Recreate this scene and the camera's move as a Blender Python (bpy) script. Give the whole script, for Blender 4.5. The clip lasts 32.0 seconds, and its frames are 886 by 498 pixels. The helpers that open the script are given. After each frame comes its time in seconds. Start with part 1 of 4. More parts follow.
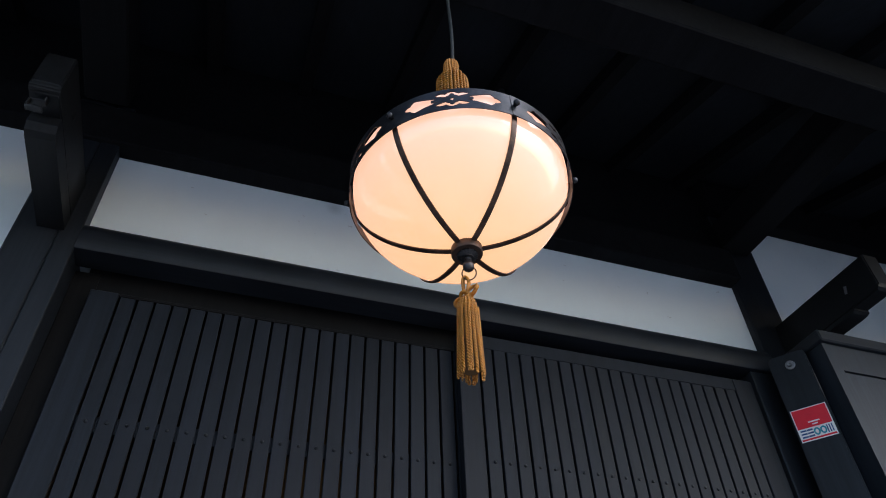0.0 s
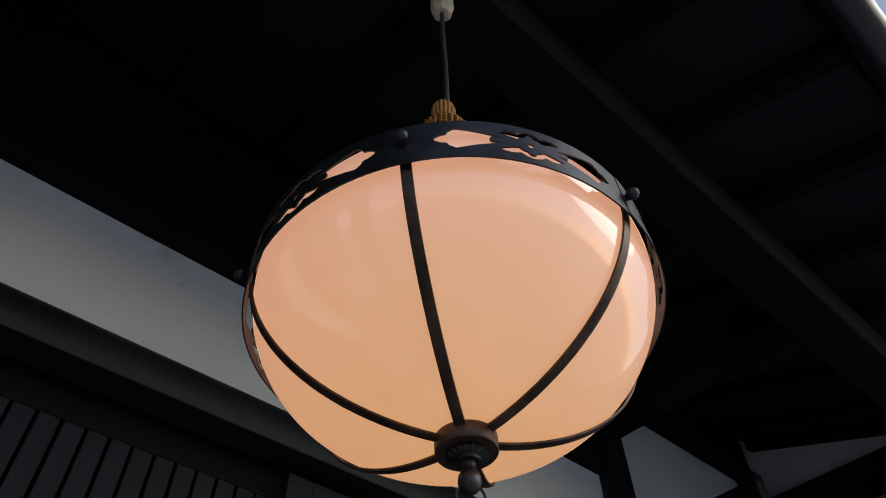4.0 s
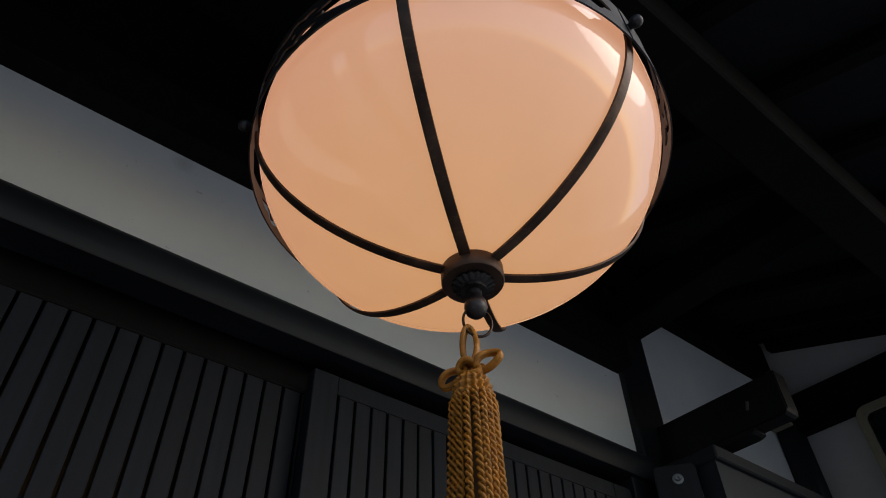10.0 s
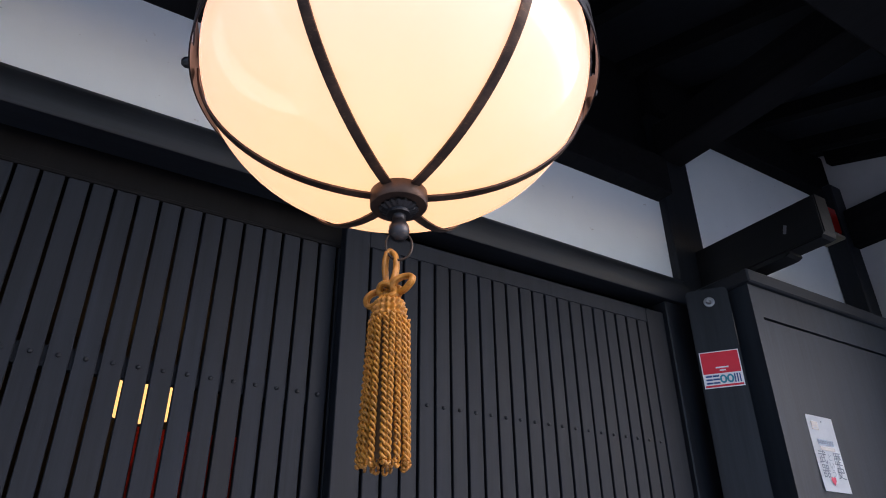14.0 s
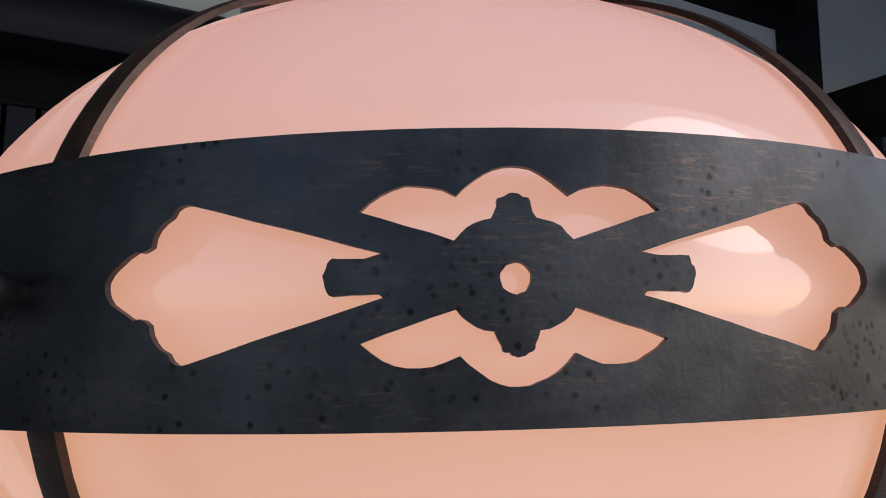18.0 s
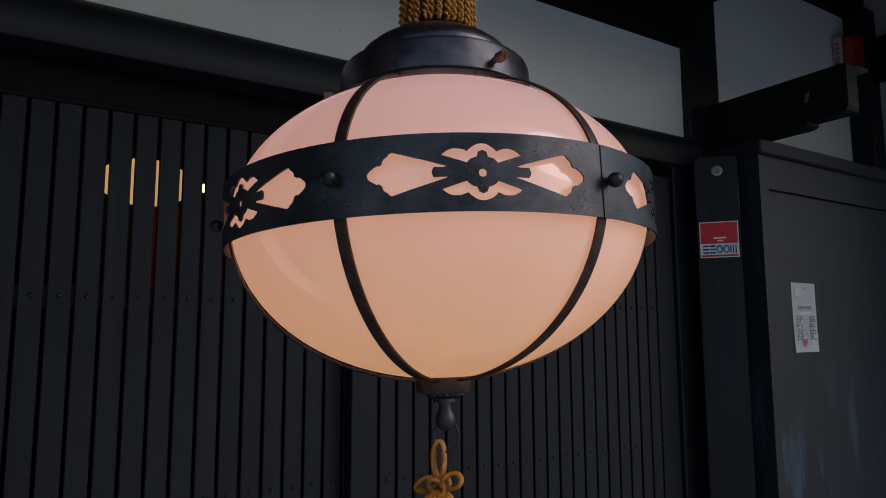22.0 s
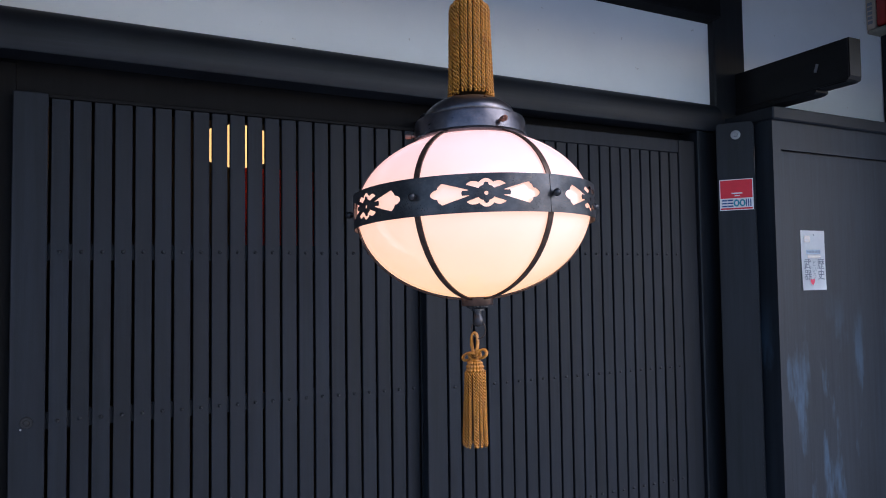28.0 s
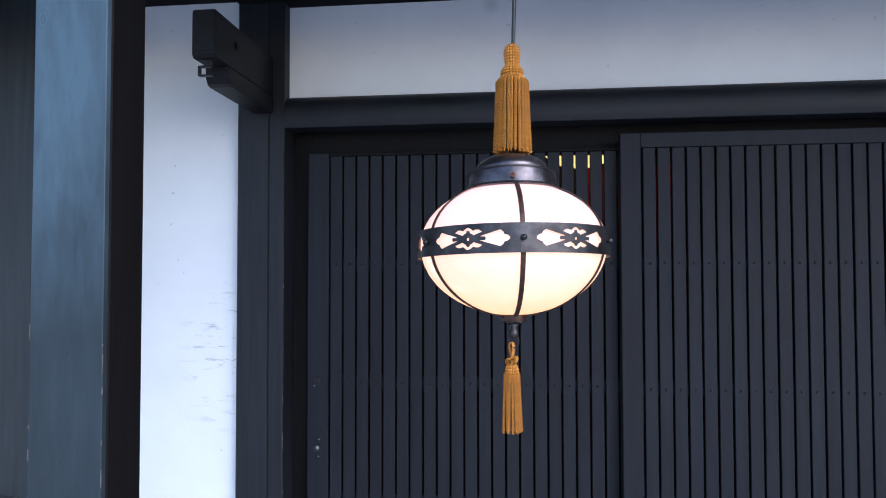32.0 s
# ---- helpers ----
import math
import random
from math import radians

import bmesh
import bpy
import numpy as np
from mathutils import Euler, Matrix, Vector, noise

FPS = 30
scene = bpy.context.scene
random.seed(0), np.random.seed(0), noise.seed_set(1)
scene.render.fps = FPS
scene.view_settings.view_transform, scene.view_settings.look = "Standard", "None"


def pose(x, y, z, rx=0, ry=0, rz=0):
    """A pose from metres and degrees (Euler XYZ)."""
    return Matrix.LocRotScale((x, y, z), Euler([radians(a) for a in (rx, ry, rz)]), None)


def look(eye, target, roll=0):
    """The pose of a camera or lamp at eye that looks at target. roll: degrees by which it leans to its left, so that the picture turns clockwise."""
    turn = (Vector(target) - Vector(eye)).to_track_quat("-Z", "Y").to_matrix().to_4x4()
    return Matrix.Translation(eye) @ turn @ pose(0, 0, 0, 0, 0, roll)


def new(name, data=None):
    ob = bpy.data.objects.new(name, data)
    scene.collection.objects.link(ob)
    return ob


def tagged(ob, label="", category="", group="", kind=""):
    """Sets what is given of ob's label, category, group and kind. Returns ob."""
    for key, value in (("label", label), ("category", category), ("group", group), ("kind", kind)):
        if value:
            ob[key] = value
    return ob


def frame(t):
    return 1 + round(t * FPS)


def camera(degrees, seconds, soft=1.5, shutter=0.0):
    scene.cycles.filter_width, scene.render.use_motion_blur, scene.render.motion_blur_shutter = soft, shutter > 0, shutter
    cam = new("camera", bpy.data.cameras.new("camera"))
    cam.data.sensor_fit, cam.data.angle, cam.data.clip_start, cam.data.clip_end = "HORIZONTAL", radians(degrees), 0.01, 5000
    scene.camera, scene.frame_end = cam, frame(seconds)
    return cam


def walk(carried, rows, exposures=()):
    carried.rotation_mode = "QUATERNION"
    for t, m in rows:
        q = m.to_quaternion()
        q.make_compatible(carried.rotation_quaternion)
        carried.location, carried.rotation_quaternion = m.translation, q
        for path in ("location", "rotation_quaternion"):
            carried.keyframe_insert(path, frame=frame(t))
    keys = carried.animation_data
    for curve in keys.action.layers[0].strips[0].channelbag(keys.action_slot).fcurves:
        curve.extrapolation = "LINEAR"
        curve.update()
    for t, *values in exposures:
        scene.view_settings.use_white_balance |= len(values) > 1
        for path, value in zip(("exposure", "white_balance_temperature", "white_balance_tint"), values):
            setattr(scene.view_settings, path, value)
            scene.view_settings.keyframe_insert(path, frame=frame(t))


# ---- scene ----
cam = camera(66.2, 32.0, soft=1.0)
PATH = [
    (0, (-0.321, -0.754, 0.705), (0.197, 0.638, 2.044), -2.4),
    (0.5, (-0.287, -0.605, 0.858), (0.221, 0.788, 2.201), -1.2),
    (1, (-0.26, -0.502, 1.028), (0.368, 0.84, 2.371), -0.2),
    (1.5, (-0.285, -0.409, 1.089), (0.509, 0.824, 2.449), -1.0),
    (2, (-0.292, -0.354, 1.108), (0.685, 0.719, 2.484), -3.6),
    (2.5, (-0.31, -0.347, 1.114), (0.707, 0.64, 2.525), -3.6),
    (3, (-0.319, -0.344, 1.121), (0.649, 0.615, 2.585), -4.0),
    (3.5, (-0.328, -0.342, 1.125), (0.579, 0.605, 2.635), -2.6),
    (5.5, (-0.323, -0.335, 1.115), (0.528, 0.652, 2.632), -1.6),
    (6, (-0.32, -0.338, 1.112), (0.527, 0.66, 2.623), -1.5),
    (6.5, (-0.317, -0.332, 1.112), (0.525, 0.673, 2.621), -1.7),
    (7, (-0.318, -0.33, 1.112), (0.527, 0.677, 2.619), -1.9),
    (7.5, (-0.317, -0.334, 1.111), (0.525, 0.686, 2.611), -1.6),
    (8, (-0.318, -0.334, 1.112), (0.526, 0.685, 2.612), -1.8),
    (8.5, (-0.316, -0.33, 1.109), (0.527, 0.689, 2.609), -1.6),
    (9, (-0.31, -0.329, 1.101), (0.544, 0.708, 2.582), -1.6),
    (9.5, (-0.296, -0.322, 1.085), (0.592, 0.76, 2.513), -1.3),
    (10, (-0.284, -0.309, 1.07), (0.644, 0.809, 2.445), -1.6),
    (10.5, (-0.269, -0.301, 1.063), (0.69, 0.851, 2.388), -1.7),
    (11, (-0.268, -0.302, 1.061), (0.707, 0.867, 2.359), -1.9),
    (11.5, (-0.271, -0.301, 1.062), (0.708, 0.864, 2.36), -2.0),
    (12, (-0.27, -0.298, 1.061), (0.711, 0.866, 2.359), -2.2),
    (12.5, (-0.269, -0.302, 1.06), (0.709, 0.861, 2.361), -2.3),
    (13, (-0.269, -0.302, 1.059), (0.713, 0.862, 2.354), -2.6),
    (13.5, (-0.256, -0.33, 1.057), (0.801, 0.909, 2.217), -3.5),
    (14, (-0.2389, -0.4584, 1.108), (0.693, 1.035, 2.049), -0.5),
    (14.5, (-0.33, -0.622, 1.292), (0.544, 1.054, 1.943), -1.5),
    (15, (-0.382, -0.719, 1.388), (0.5, 1.023, 1.82), -2.3),
    (15.5, (-0.32, -0.68, 1.469), (0.465, 1.136, 1.761), -2.1),
    (17.5, (-0.1756, -0.3, 1.5589), (0.7634, 1.449, 1.8099), -1.0),
    (18, (-0.1471, -0.2753, 1.5699), (0.7769, 1.4807, 1.8209), 0.3),
    (18.5, (-0.1494, -0.2795, 1.5718), (0.7276, 1.4957, 1.8538), 0.8),
    (19, (-0.1497, -0.2837, 1.5669), (0.7213, 1.4867, 1.8929), 0.8),
    (19.5, (-0.1525, -0.2938, 1.5546), (0.7115, 1.4847, 1.8566), 1.1),
    (20, (-0.1674, -0.3119, 1.5395), (0.6896, 1.4717, 1.8255), 0.9),
    (20.5, (-0.1941, -0.349, 1.527), (0.7269, 1.407, 1.786), 0.2),
    (21, (-0.2441, -0.3874, 1.5154), (0.7759, 1.3166, 1.7504), -0.1),
    (21.5, (-0.299, -0.439, 1.504), (0.778, 1.229, 1.744), -0.3),
    (22, (-0.338, -0.531, 1.476), (0.729, 1.143, 1.718), -0.2),
    (22.5, (-0.385, -0.702, 1.43), (0.557, 1.045, 1.677), 0.4),
    (23, (-0.433, -0.798, 1.411), (0.444, 0.99, 1.597), 0.6),
    (23.5, (-0.504, -0.826, 1.406), (0.415, 0.944, 1.567), 0.4),
    (24, (-0.553, -0.858, 1.417), (0.449, 0.868, 1.545), -0.1),
    (24.5, (-0.562, -0.898, 1.456), (0.4, 0.853, 1.547), -0.1),
    (25, (-0.569, -0.917, 1.482), (0.388, 0.836, 1.589), -0.1),
    (25.5, (-0.573, -0.933, 1.483), (0.376, 0.824, 1.596), -0.1),
    (27.5, (-0.573, -0.942, 1.483), (0.327, 0.841, 1.58), -0.3),
    (28, (-0.536, -0.962, 1.464), (0.351, 0.828, 1.555), -0.8),
    (28.5, (-0.371, -1.114, 1.462), (0.199, 0.801, 1.551), -0.8),
    (29, (-0.251, -1.233, 1.468), (-0.024, 0.754, 1.513), 0.5),
    (29.5, (-0.132, -1.37, 1.49), (-0.106, 0.63, 1.504), 0.1),
    (30, (-0.024, -1.397, 1.518), (-0.126, 0.601, 1.52), 0.0),
    (30.5, (0.02, -1.395, 1.524), (-0.263, 0.584, 1.565), 0.3),
    (31, (0.009, -1.391, 1.527), (-0.282, 0.587, 1.586), 0.3),
    (31.5, (0.008, -1.385, 1.524), (-0.245, 0.598, 1.591), -0.1),
    (32, (0.012, -1.384, 1.524), (-0.214, 0.602, 1.588), -0.1),
]
EXPOSURES = [(0.0, 0.72, 5850, 9), (1.0, 0.68, 5900, 9), (2.0, 0.18, 6100, 8), (3.5, -0.14, 6450, 8), (5.5, -0.28, 6650, 9), (9.0, -0.30, 6700, 9), (10.5, -0.34, 6850, 9), (11.2, -0.28, 6850, 9), (11.6, -0.08, 6600, 9),
             (12.5, 0.18, 6400, 10), (13.0, 0.50, 6250, 12), (13.8, 0.90, 6050, 17), (14.3, 1.18, 6000, 21), (15.0, 1.28, 5900, 26), (15.5, 1.02, 6000, 22), (17.5, -0.02, 6300, 13), (20.0, -0.24, 6250, 11), (21.5, -0.45, 6250, 11),
             (22.5, -0.50, 6100, 12), (23.0, -0.46, 5950, 12), (24.0, 0.20, 5750, 14), (25.0, 0.82, 5550, 18), (27.5, 0.90, 5500, 16), (28.0, 0.90, 5500, 16), (30.0, 1.05, 5500, 16), (32.0, 1.13, 5550, 17)]
walk(cam, [(t, look(eye, target, roll)) for t, eye, target, roll in PATH], EXPOSURES)

# ---- world and light ----
world = bpy.data.worlds.new("sky")
scene.world = world
world.use_nodes = True
wn = world.node_tree
wn.nodes.clear()
sky = wn.nodes.new("ShaderNodeTexSky")
sky.sky_type = "NISHITA"
sky.sun_disc = False
sky.sun_elevation = radians(34)
sky.sun_rotation = radians(140)
sky.dust_density = 1.3
sky.air_density = 1.0
wbg = wn.nodes.new("ShaderNodeBackground")
wbg.inputs["Strength"].default_value = 0.15
wout = wn.nodes.new("ShaderNodeOutputWorld")
wn.links.new(sky.outputs["Color"], wbg.inputs["Color"])
wn.links.new(wbg.outputs["Background"], wout.inputs["Surface"])

sun = new("sun", bpy.data.lights.new("sun", "SUN"))
sun.data.energy = 0.85
sun.data.angle = radians(40)
sun.data.color = (0.97, 0.98, 1.0)
sun.matrix_world = look((6.4, -7.7, 6.8), (0, 0, 0))


# ---- materials ----
def nodes_of(name):
    m = bpy.data.materials.new(name)
    m.use_nodes = True
    t = m.node_tree
    return m, t, t.nodes["Principled BSDF"]


def add(t, kind, **inputs):
    n = t.nodes.new(kind)
    for key, value in inputs.items():
        n.inputs[key.replace("_", " ")].default_value = value
    return n


def coords(t, stretch=(1, 1, 1), shift=False):
    c = t.nodes.new("ShaderNodeTexCoord")
    mp = t.nodes.new("ShaderNodeMapping")
    mp.inputs["Scale"].default_value = stretch
    t.links.new(c.outputs["Object"], mp.inputs["Vector"])
    if shift:
        info = t.nodes.new("ShaderNodeObjectInfo")
        mul = t.nodes.new("ShaderNodeMath")
        mul.operation = "MULTIPLY"
        mul.inputs[1].default_value = 37.0
        t.links.new(info.outputs["Random"], mul.inputs[0])
        comb = t.nodes.new("ShaderNodeCombineXYZ")
        for axis in ("X", "Y", "Z"):
            t.links.new(mul.outputs[0], comb.inputs[axis])
        t.links.new(comb.outputs[0], mp.inputs["Location"])
    return mp.outputs["Vector"]


def noise_tex(t, vec, scale, detail=6.0, rough=0.6):
    n = add(t, "ShaderNodeTexNoise", Scale=scale, Detail=detail, Roughness=rough)
    t.links.new(vec, n.inputs["Vector"])
    return n.outputs["Fac"]


def ramp(t, fac, stops):
    r = t.nodes.new("ShaderNodeValToRGB")
    e = r.color_ramp.elements
    while len(e) < len(stops):
        e.new(0.5)
    for k, (p, c) in enumerate(stops):
        e[k].position = p
        e[k].color = (*c, 1) if len(c) == 3 else c
    t.links.new(fac, r.inputs["Fac"])
    return r.outputs["Color"]


def mix(t, fac, a, b, mode="MIX"):
    m = t.nodes.new("ShaderNodeMix")
    m.data_type = "RGBA"
    m.blend_type = mode
    for src, sock in ((fac, m.inputs[0]), (a, m.inputs[6]), (b, m.inputs[7])):
        if isinstance(src, (int, float)):
            sock.default_value = src
        elif isinstance(src, tuple):
            sock.default_value = (*src, 1)
        else:
            t.links.new(src, sock)
    return m.outputs[2]


def bump(t, bsdf, height, strength, distance=0.002):
    b = add(t, "ShaderNodeBump", Strength=strength, Distance=distance)
    t.links.new(height, b.inputs["Height"])
    t.links.new(b.outputs["Normal"], bsdf.inputs["Normal"])


def math_node(t, op, a, b=None):
    n = t.nodes.new("ShaderNodeMath")
    n.operation = op
    for k, v in enumerate((a, b)):
        if v is None:
            continue
        if isinstance(v, (int, float)):
            n.inputs[k].default_value = v
        else:
            t.links.new(v, n.inputs[k])
    return n.outputs[0]


def dark_wood(name, dark, light, rough=(0.42, 0.62), grain=(55, 55, 2.2), patch=None, patch_at=(0.52, 0.62), spec=0.5, patch_top=0.0, patch_low=0.0, patch_size=(7, 7, 1.6), knot=None):
    """Black-stained timber: long grain, blotches of thinner stain, and if asked a paler worn film in patches."""
    m, t, b = nodes_of(name)
    v = coords(t, grain, True)
    fine = noise_tex(t, v, 1.0, 8.0, 0.65)
    vb = coords(t, (4, 4, 1.2), True)
    broad = noise_tex(t, vb, 1.0, 5.0, 0.6)
    col = ramp(t, fine, [(0.3, dark), (0.72, light)])
    tone = ramp(t, broad, [(0.3, (0.6, 0.6, 0.62)), (0.7, (1.25, 1.25, 1.25))])
    col = mix(t, 1.0, col, tone, "MULTIPLY")
    if patch:
        vp = coords(t, patch_size, False)
        worn = noise_tex(t, vp, 1.0, 7.0, 0.6)
        fac = ramp(t, worn, [(patch_at[0], (0, 0, 0)), (patch_at[1], (1, 1, 1))])
        if patch_top or patch_low:
            sep = t.nodes.new("ShaderNodeSeparateXYZ")
            c = t.nodes.new("ShaderNodeTexCoord")
            t.links.new(c.outputs["Object"], sep.inputs[0])
            lim = add(t, "ShaderNodeMapRange", From_Min=patch_top - 0.2, From_Max=patch_top + 0.15, To_Min=1.0, To_Max=0.0)
            if patch_low:
                for key, value in (("From Min", patch_low - 0.10), ("From Max", patch_low + 0.16), ("To Min", 0.12), ("To Max", 1.0)):
                    lim.inputs[key].default_value = value
            t.links.new(sep.outputs["Z"], lim.inputs["Value"])
            fac = math_node(t, "MULTIPLY", fac, lim.outputs[0])
        col = mix(t, fac, col, patch)
    if knot:
        # a knot: rings that spread from one place and fade, with a dark heart
        kc = t.nodes.new("ShaderNodeTexCoord")
        km = t.nodes.new("ShaderNodeMapping")
        km.inputs["Location"].default_value = (-knot[0], 0, -knot[1] * 0.6)
        km.inputs["Scale"].default_value = (1, 0, 0.6)
        t.links.new(kc.outputs["Object"], km.inputs["Vector"])
        ln = t.nodes.new("ShaderNodeVectorMath")
        ln.operation = "LENGTH"
        t.links.new(km.outputs["Vector"], ln.inputs[0])
        wob = math_node(t, "ADD", ln.outputs["Value"], math_node(t, "MULTIPLY", broad, 0.03))
        rings = math_node(t, "SINE", math_node(t, "MULTIPLY", wob, 900.0))
        fade = add(t, "ShaderNodeMapRange", From_Min=0.004, From_Max=0.022, To_Min=0.22, To_Max=0.0)
        t.links.new(ln.outputs["Value"], fade.inputs["Value"])
        dark_ring = math_node(t, "MULTIPLY", math_node(t, "MULTIPLY", math_node(t, "ADD", rings, 1.0), 0.6), fade.outputs[0])
        col = mix(t, dark_ring, col, (0.012, 0.014, 0.016))
    t.links.new(col, b.inputs["Base Color"])
    rr = add(t, "ShaderNodeMapRange", To_Min=rough[0], To_Max=rough[1])
    t.links.new(broad, rr.inputs["Value"])
    t.links.new(rr.outputs[0], b.inputs["Roughness"])
    b.inputs["Specular IOR Level"].default_value = spec
    bump(t, b, fine, 0.25, 0.002)
    return m


def plaster_mat(name="lime_plaster", low=(0.72, 0.765, 0.78), high=(0.785, 0.83, 0.84)):
    m, t, b = nodes_of(name)
    v = coords(t)
    broad = noise_tex(t, v, 2.3, 5.0, 0.6)
    fine = noise_tex(t, v, 160.0, 4.0, 0.6)
    col = ramp(t, broad, [(0.3, low), (0.65, high)])
    # grey scuffs dragged sideways across the lower wall
    vs = coords(t, (9, 9, 46))
    scuff = noise_tex(t, vs, 1.0, 6.0, 0.7)
    sep = t.nodes.new("ShaderNodeSeparateXYZ")
    c = t.nodes.new("ShaderNodeTexCoord")
    t.links.new(c.outputs["Object"], sep.inputs[0])
    zc = math_node(t, "ABSOLUTE", math_node(t, "SUBTRACT", sep.outputs["Z"], 1.22))
    zm = add(t, "ShaderNodeMapRange", From_Min=0.12, From_Max=0.3, To_Min=1.0, To_Max=0.0)
    t.links.new(zc, zm.inputs["Value"])
    xm = add(t, "ShaderNodeMapRange", From_Min=-1.24, From_Max=-1.05, To_Min=0.0, To_Max=1.0)
    t.links.new(sep.outputs["X"], xm.inputs["Value"])
    xe = math_node(t, "LESS_THAN", sep.outputs["X"], 0.0)
    sm = ramp(t, scuff, [(0.57, (0, 0, 0)), (0.68, (1, 1, 1))])
    fac = math_node(t, "MULTIPLY", math_node(t, "MULTIPLY", sm, zm.outputs[0]), math_node(t, "MULTIPLY", xm.outputs[0], xe))
    fac = math_node(t, "MULTIPLY", fac, 0.9)
    col = mix(t, fac, col, (0.28, 0.29, 0.30))
    # a few small specks
    spk = noise_tex(t, v, 38.0, 2.0, 0.5)
    sp = ramp(t, spk, [(0.73, (0, 0, 0)), (0.76, (0.5, 0.5, 0.5))])
    col = mix(t, sp, col, (0.42, 0.40, 0.38))
    # a sooty smudge under the tie beam
    far = t.nodes.new("ShaderNodeVectorMath")
    far.operation = "DISTANCE"
    far.inputs[1].default_value = (-0.085, 0.97, 2.452)
    t.links.new(c.outputs["Object"], far.inputs[0])
    near = add(t, "ShaderNodeMapRange", From_Min=0.004, From_Max=0.036, To_Min=0.55, To_Max=0.0)
    t.links.new(far.outputs["Value"], near.inputs["Value"])
    col = mix(t, math_node(t, "MULTIPLY", near.outputs[0], broad), col, (0.16, 0.14, 0.12))
    t.links.new(col, b.inputs["Base Color"])
    b.inputs["Roughness"].default_value = 0.9
    bump(t, b, fine, 0.12, 0.001)
    return m


def iron_mat(name, base, rough, metallic=0.75, pits=True, warm=(0.20, 0.11, 0.065), worn=0.6):
    """Patinated iron: blotches, short rubbed streaks that show warm metal, and clusters of dark pits."""
    m, t, b = nodes_of(name)
    v = coords(t)
    broad = noise_tex(t, v, 20.0, 6.0, 0.65)
    blot = noise_tex(t, coords(t, (1, 1, 1.7)), 46.0, 4.0, 0.6)
    fine = noise_tex(t, v, 330.0, 4.0, 0.65)
    scratch = noise_tex(t, coords(t, (190, 190, 1300)), 1.0, 4.0, 0.65)
    col = ramp(t, broad, [(0.28, tuple(c * 0.35 for c in base)), (0.70, tuple(c * 1.7 for c in base))])
    col = mix(t, 0.55, col, ramp(t, blot, [(0.3, (0.55, 0.57, 0.62)), (0.7, (1.3, 1.25, 1.2))]), "MULTIPLY")
    sc = ramp(t, scratch, [(0.54, (0, 0, 0)), (0.64, (1, 1, 1))])
    gate = ramp(t, blot, [(0.47, (0, 0, 0)), (0.60, (worn, worn, worn))])
    col = mix(t, math_node(t, "MULTIPLY", sc, gate), col, warm)
    if pits:
        vo = t.nodes.new("ShaderNodeTexVoronoi")
        vo.inputs["Scale"].default_value = 380.0
        t.links.new(v, vo.inputs["Vector"])
        pf = ramp(t, vo.outputs["Distance"], [(0.14, (0.85, 0.85, 0.85)), (0.34, (0, 0, 0))])
        where = ramp(t, noise_tex(t, v, 26.0, 3.0, 0.5), [(0.50, (0, 0, 0)), (0.60, (1, 1, 1))])
        col = mix(t, math_node(t, "MULTIPLY", pf, where), col, (0.004, 0.004, 0.004))
    t.links.new(col, b.inputs["Base Color"])
    rr = add(t, "ShaderNodeMapRange", To_Min=rough - 0.12, To_Max=rough + 0.16)
    t.links.new(blot, rr.inputs["Value"])
    t.links.new(rr.outputs[0], b.inputs["Roughness"])
    b.inputs["Metallic"].default_value = metallic
    bump(t, b, fine, 0.18, 0.0006)
    return m


def plain(name, base, rough=0.5, metallic=0.0, var=0.15, scale=30.0, bumpy=0.0, coat=0.0):
    m, t, b = nodes_of(name)
    v = coords(t)
    f = noise_tex(t, v, scale, 5.0, 0.6)
    col = ramp(t, f, [(0.3, tuple(c * (1 - var) for c in base)), (0.7, tuple(min(1, c * (1 + var)) for c in base))])
    t.links.new(col, b.inputs["Base Color"])
    b.inputs["Roughness"].default_value = rough
    b.inputs["Metallic"].default_value = metallic
    b.inputs["Coat Weight"].default_value = coat
    if bumpy:
        bump(t, b, noise_tex(t, v, scale * 8, 3.0), bumpy, 0.001)
    return m


def opal_mat():
    """Lit opal glass: milky body that glows warm from the bulb inside, with a glossy skin."""
    m, t, b = nodes_of("lit_opal_glass")
    v = coords(t)
    f = noise_tex(t, v, 5.0, 3.0, 0.5)
    t.links.new(ramp(t, f, [(0.3, (0.29, 0.275, 0.285)), (0.7, (0.33, 0.315, 0.325))]), b.inputs["Base Color"])
    b.inputs["Roughness"].default_value = 0.065
    b.inputs["IOR"].default_value = 1.75
    sep = t.nodes.new("ShaderNodeSeparateXYZ")
    t.links.new(v, sep.inputs[0])
    mr = add(t, "ShaderNodeMapRange", From_Min=-0.14, From_Max=0.12)
    t.links.new(sep.outputs["Z"], mr.inputs["Value"])
    # the glow turns pinker upwards, standing in for daylight on the glass
    glow = ramp(t, mr.outputs[0], [(0.0, GLOW_LOW), (0.5, GLOW_MID), (0.85, GLOW_TOP)])
    # faint cloudiness of the old glass
    cloud = ramp(t, noise_tex(t, v, 17.0, 6.0, 0.62), [(0.3, (0.955, 0.95, 0.945)), (0.7, (1.0, 1.0, 1.0))])
    t.links.new(mix(t, 1.0, glow, cloud, "MULTIPLY"), b.inputs["Emission Color"])
    bump(t, b, noise_tex(t, v, 14.0, 4.0, 0.6), 0.05, 0.004)
    b.inputs["Emission Strength"].default_value = GLOW
    return m


GLOW = 0.72
GLOW_LOW, GLOW_MID, GLOW_TOP = (1.0, 0.492, 0.210), (1.0, 0.482, 0.290), (0.88, 0.455, 0.375)

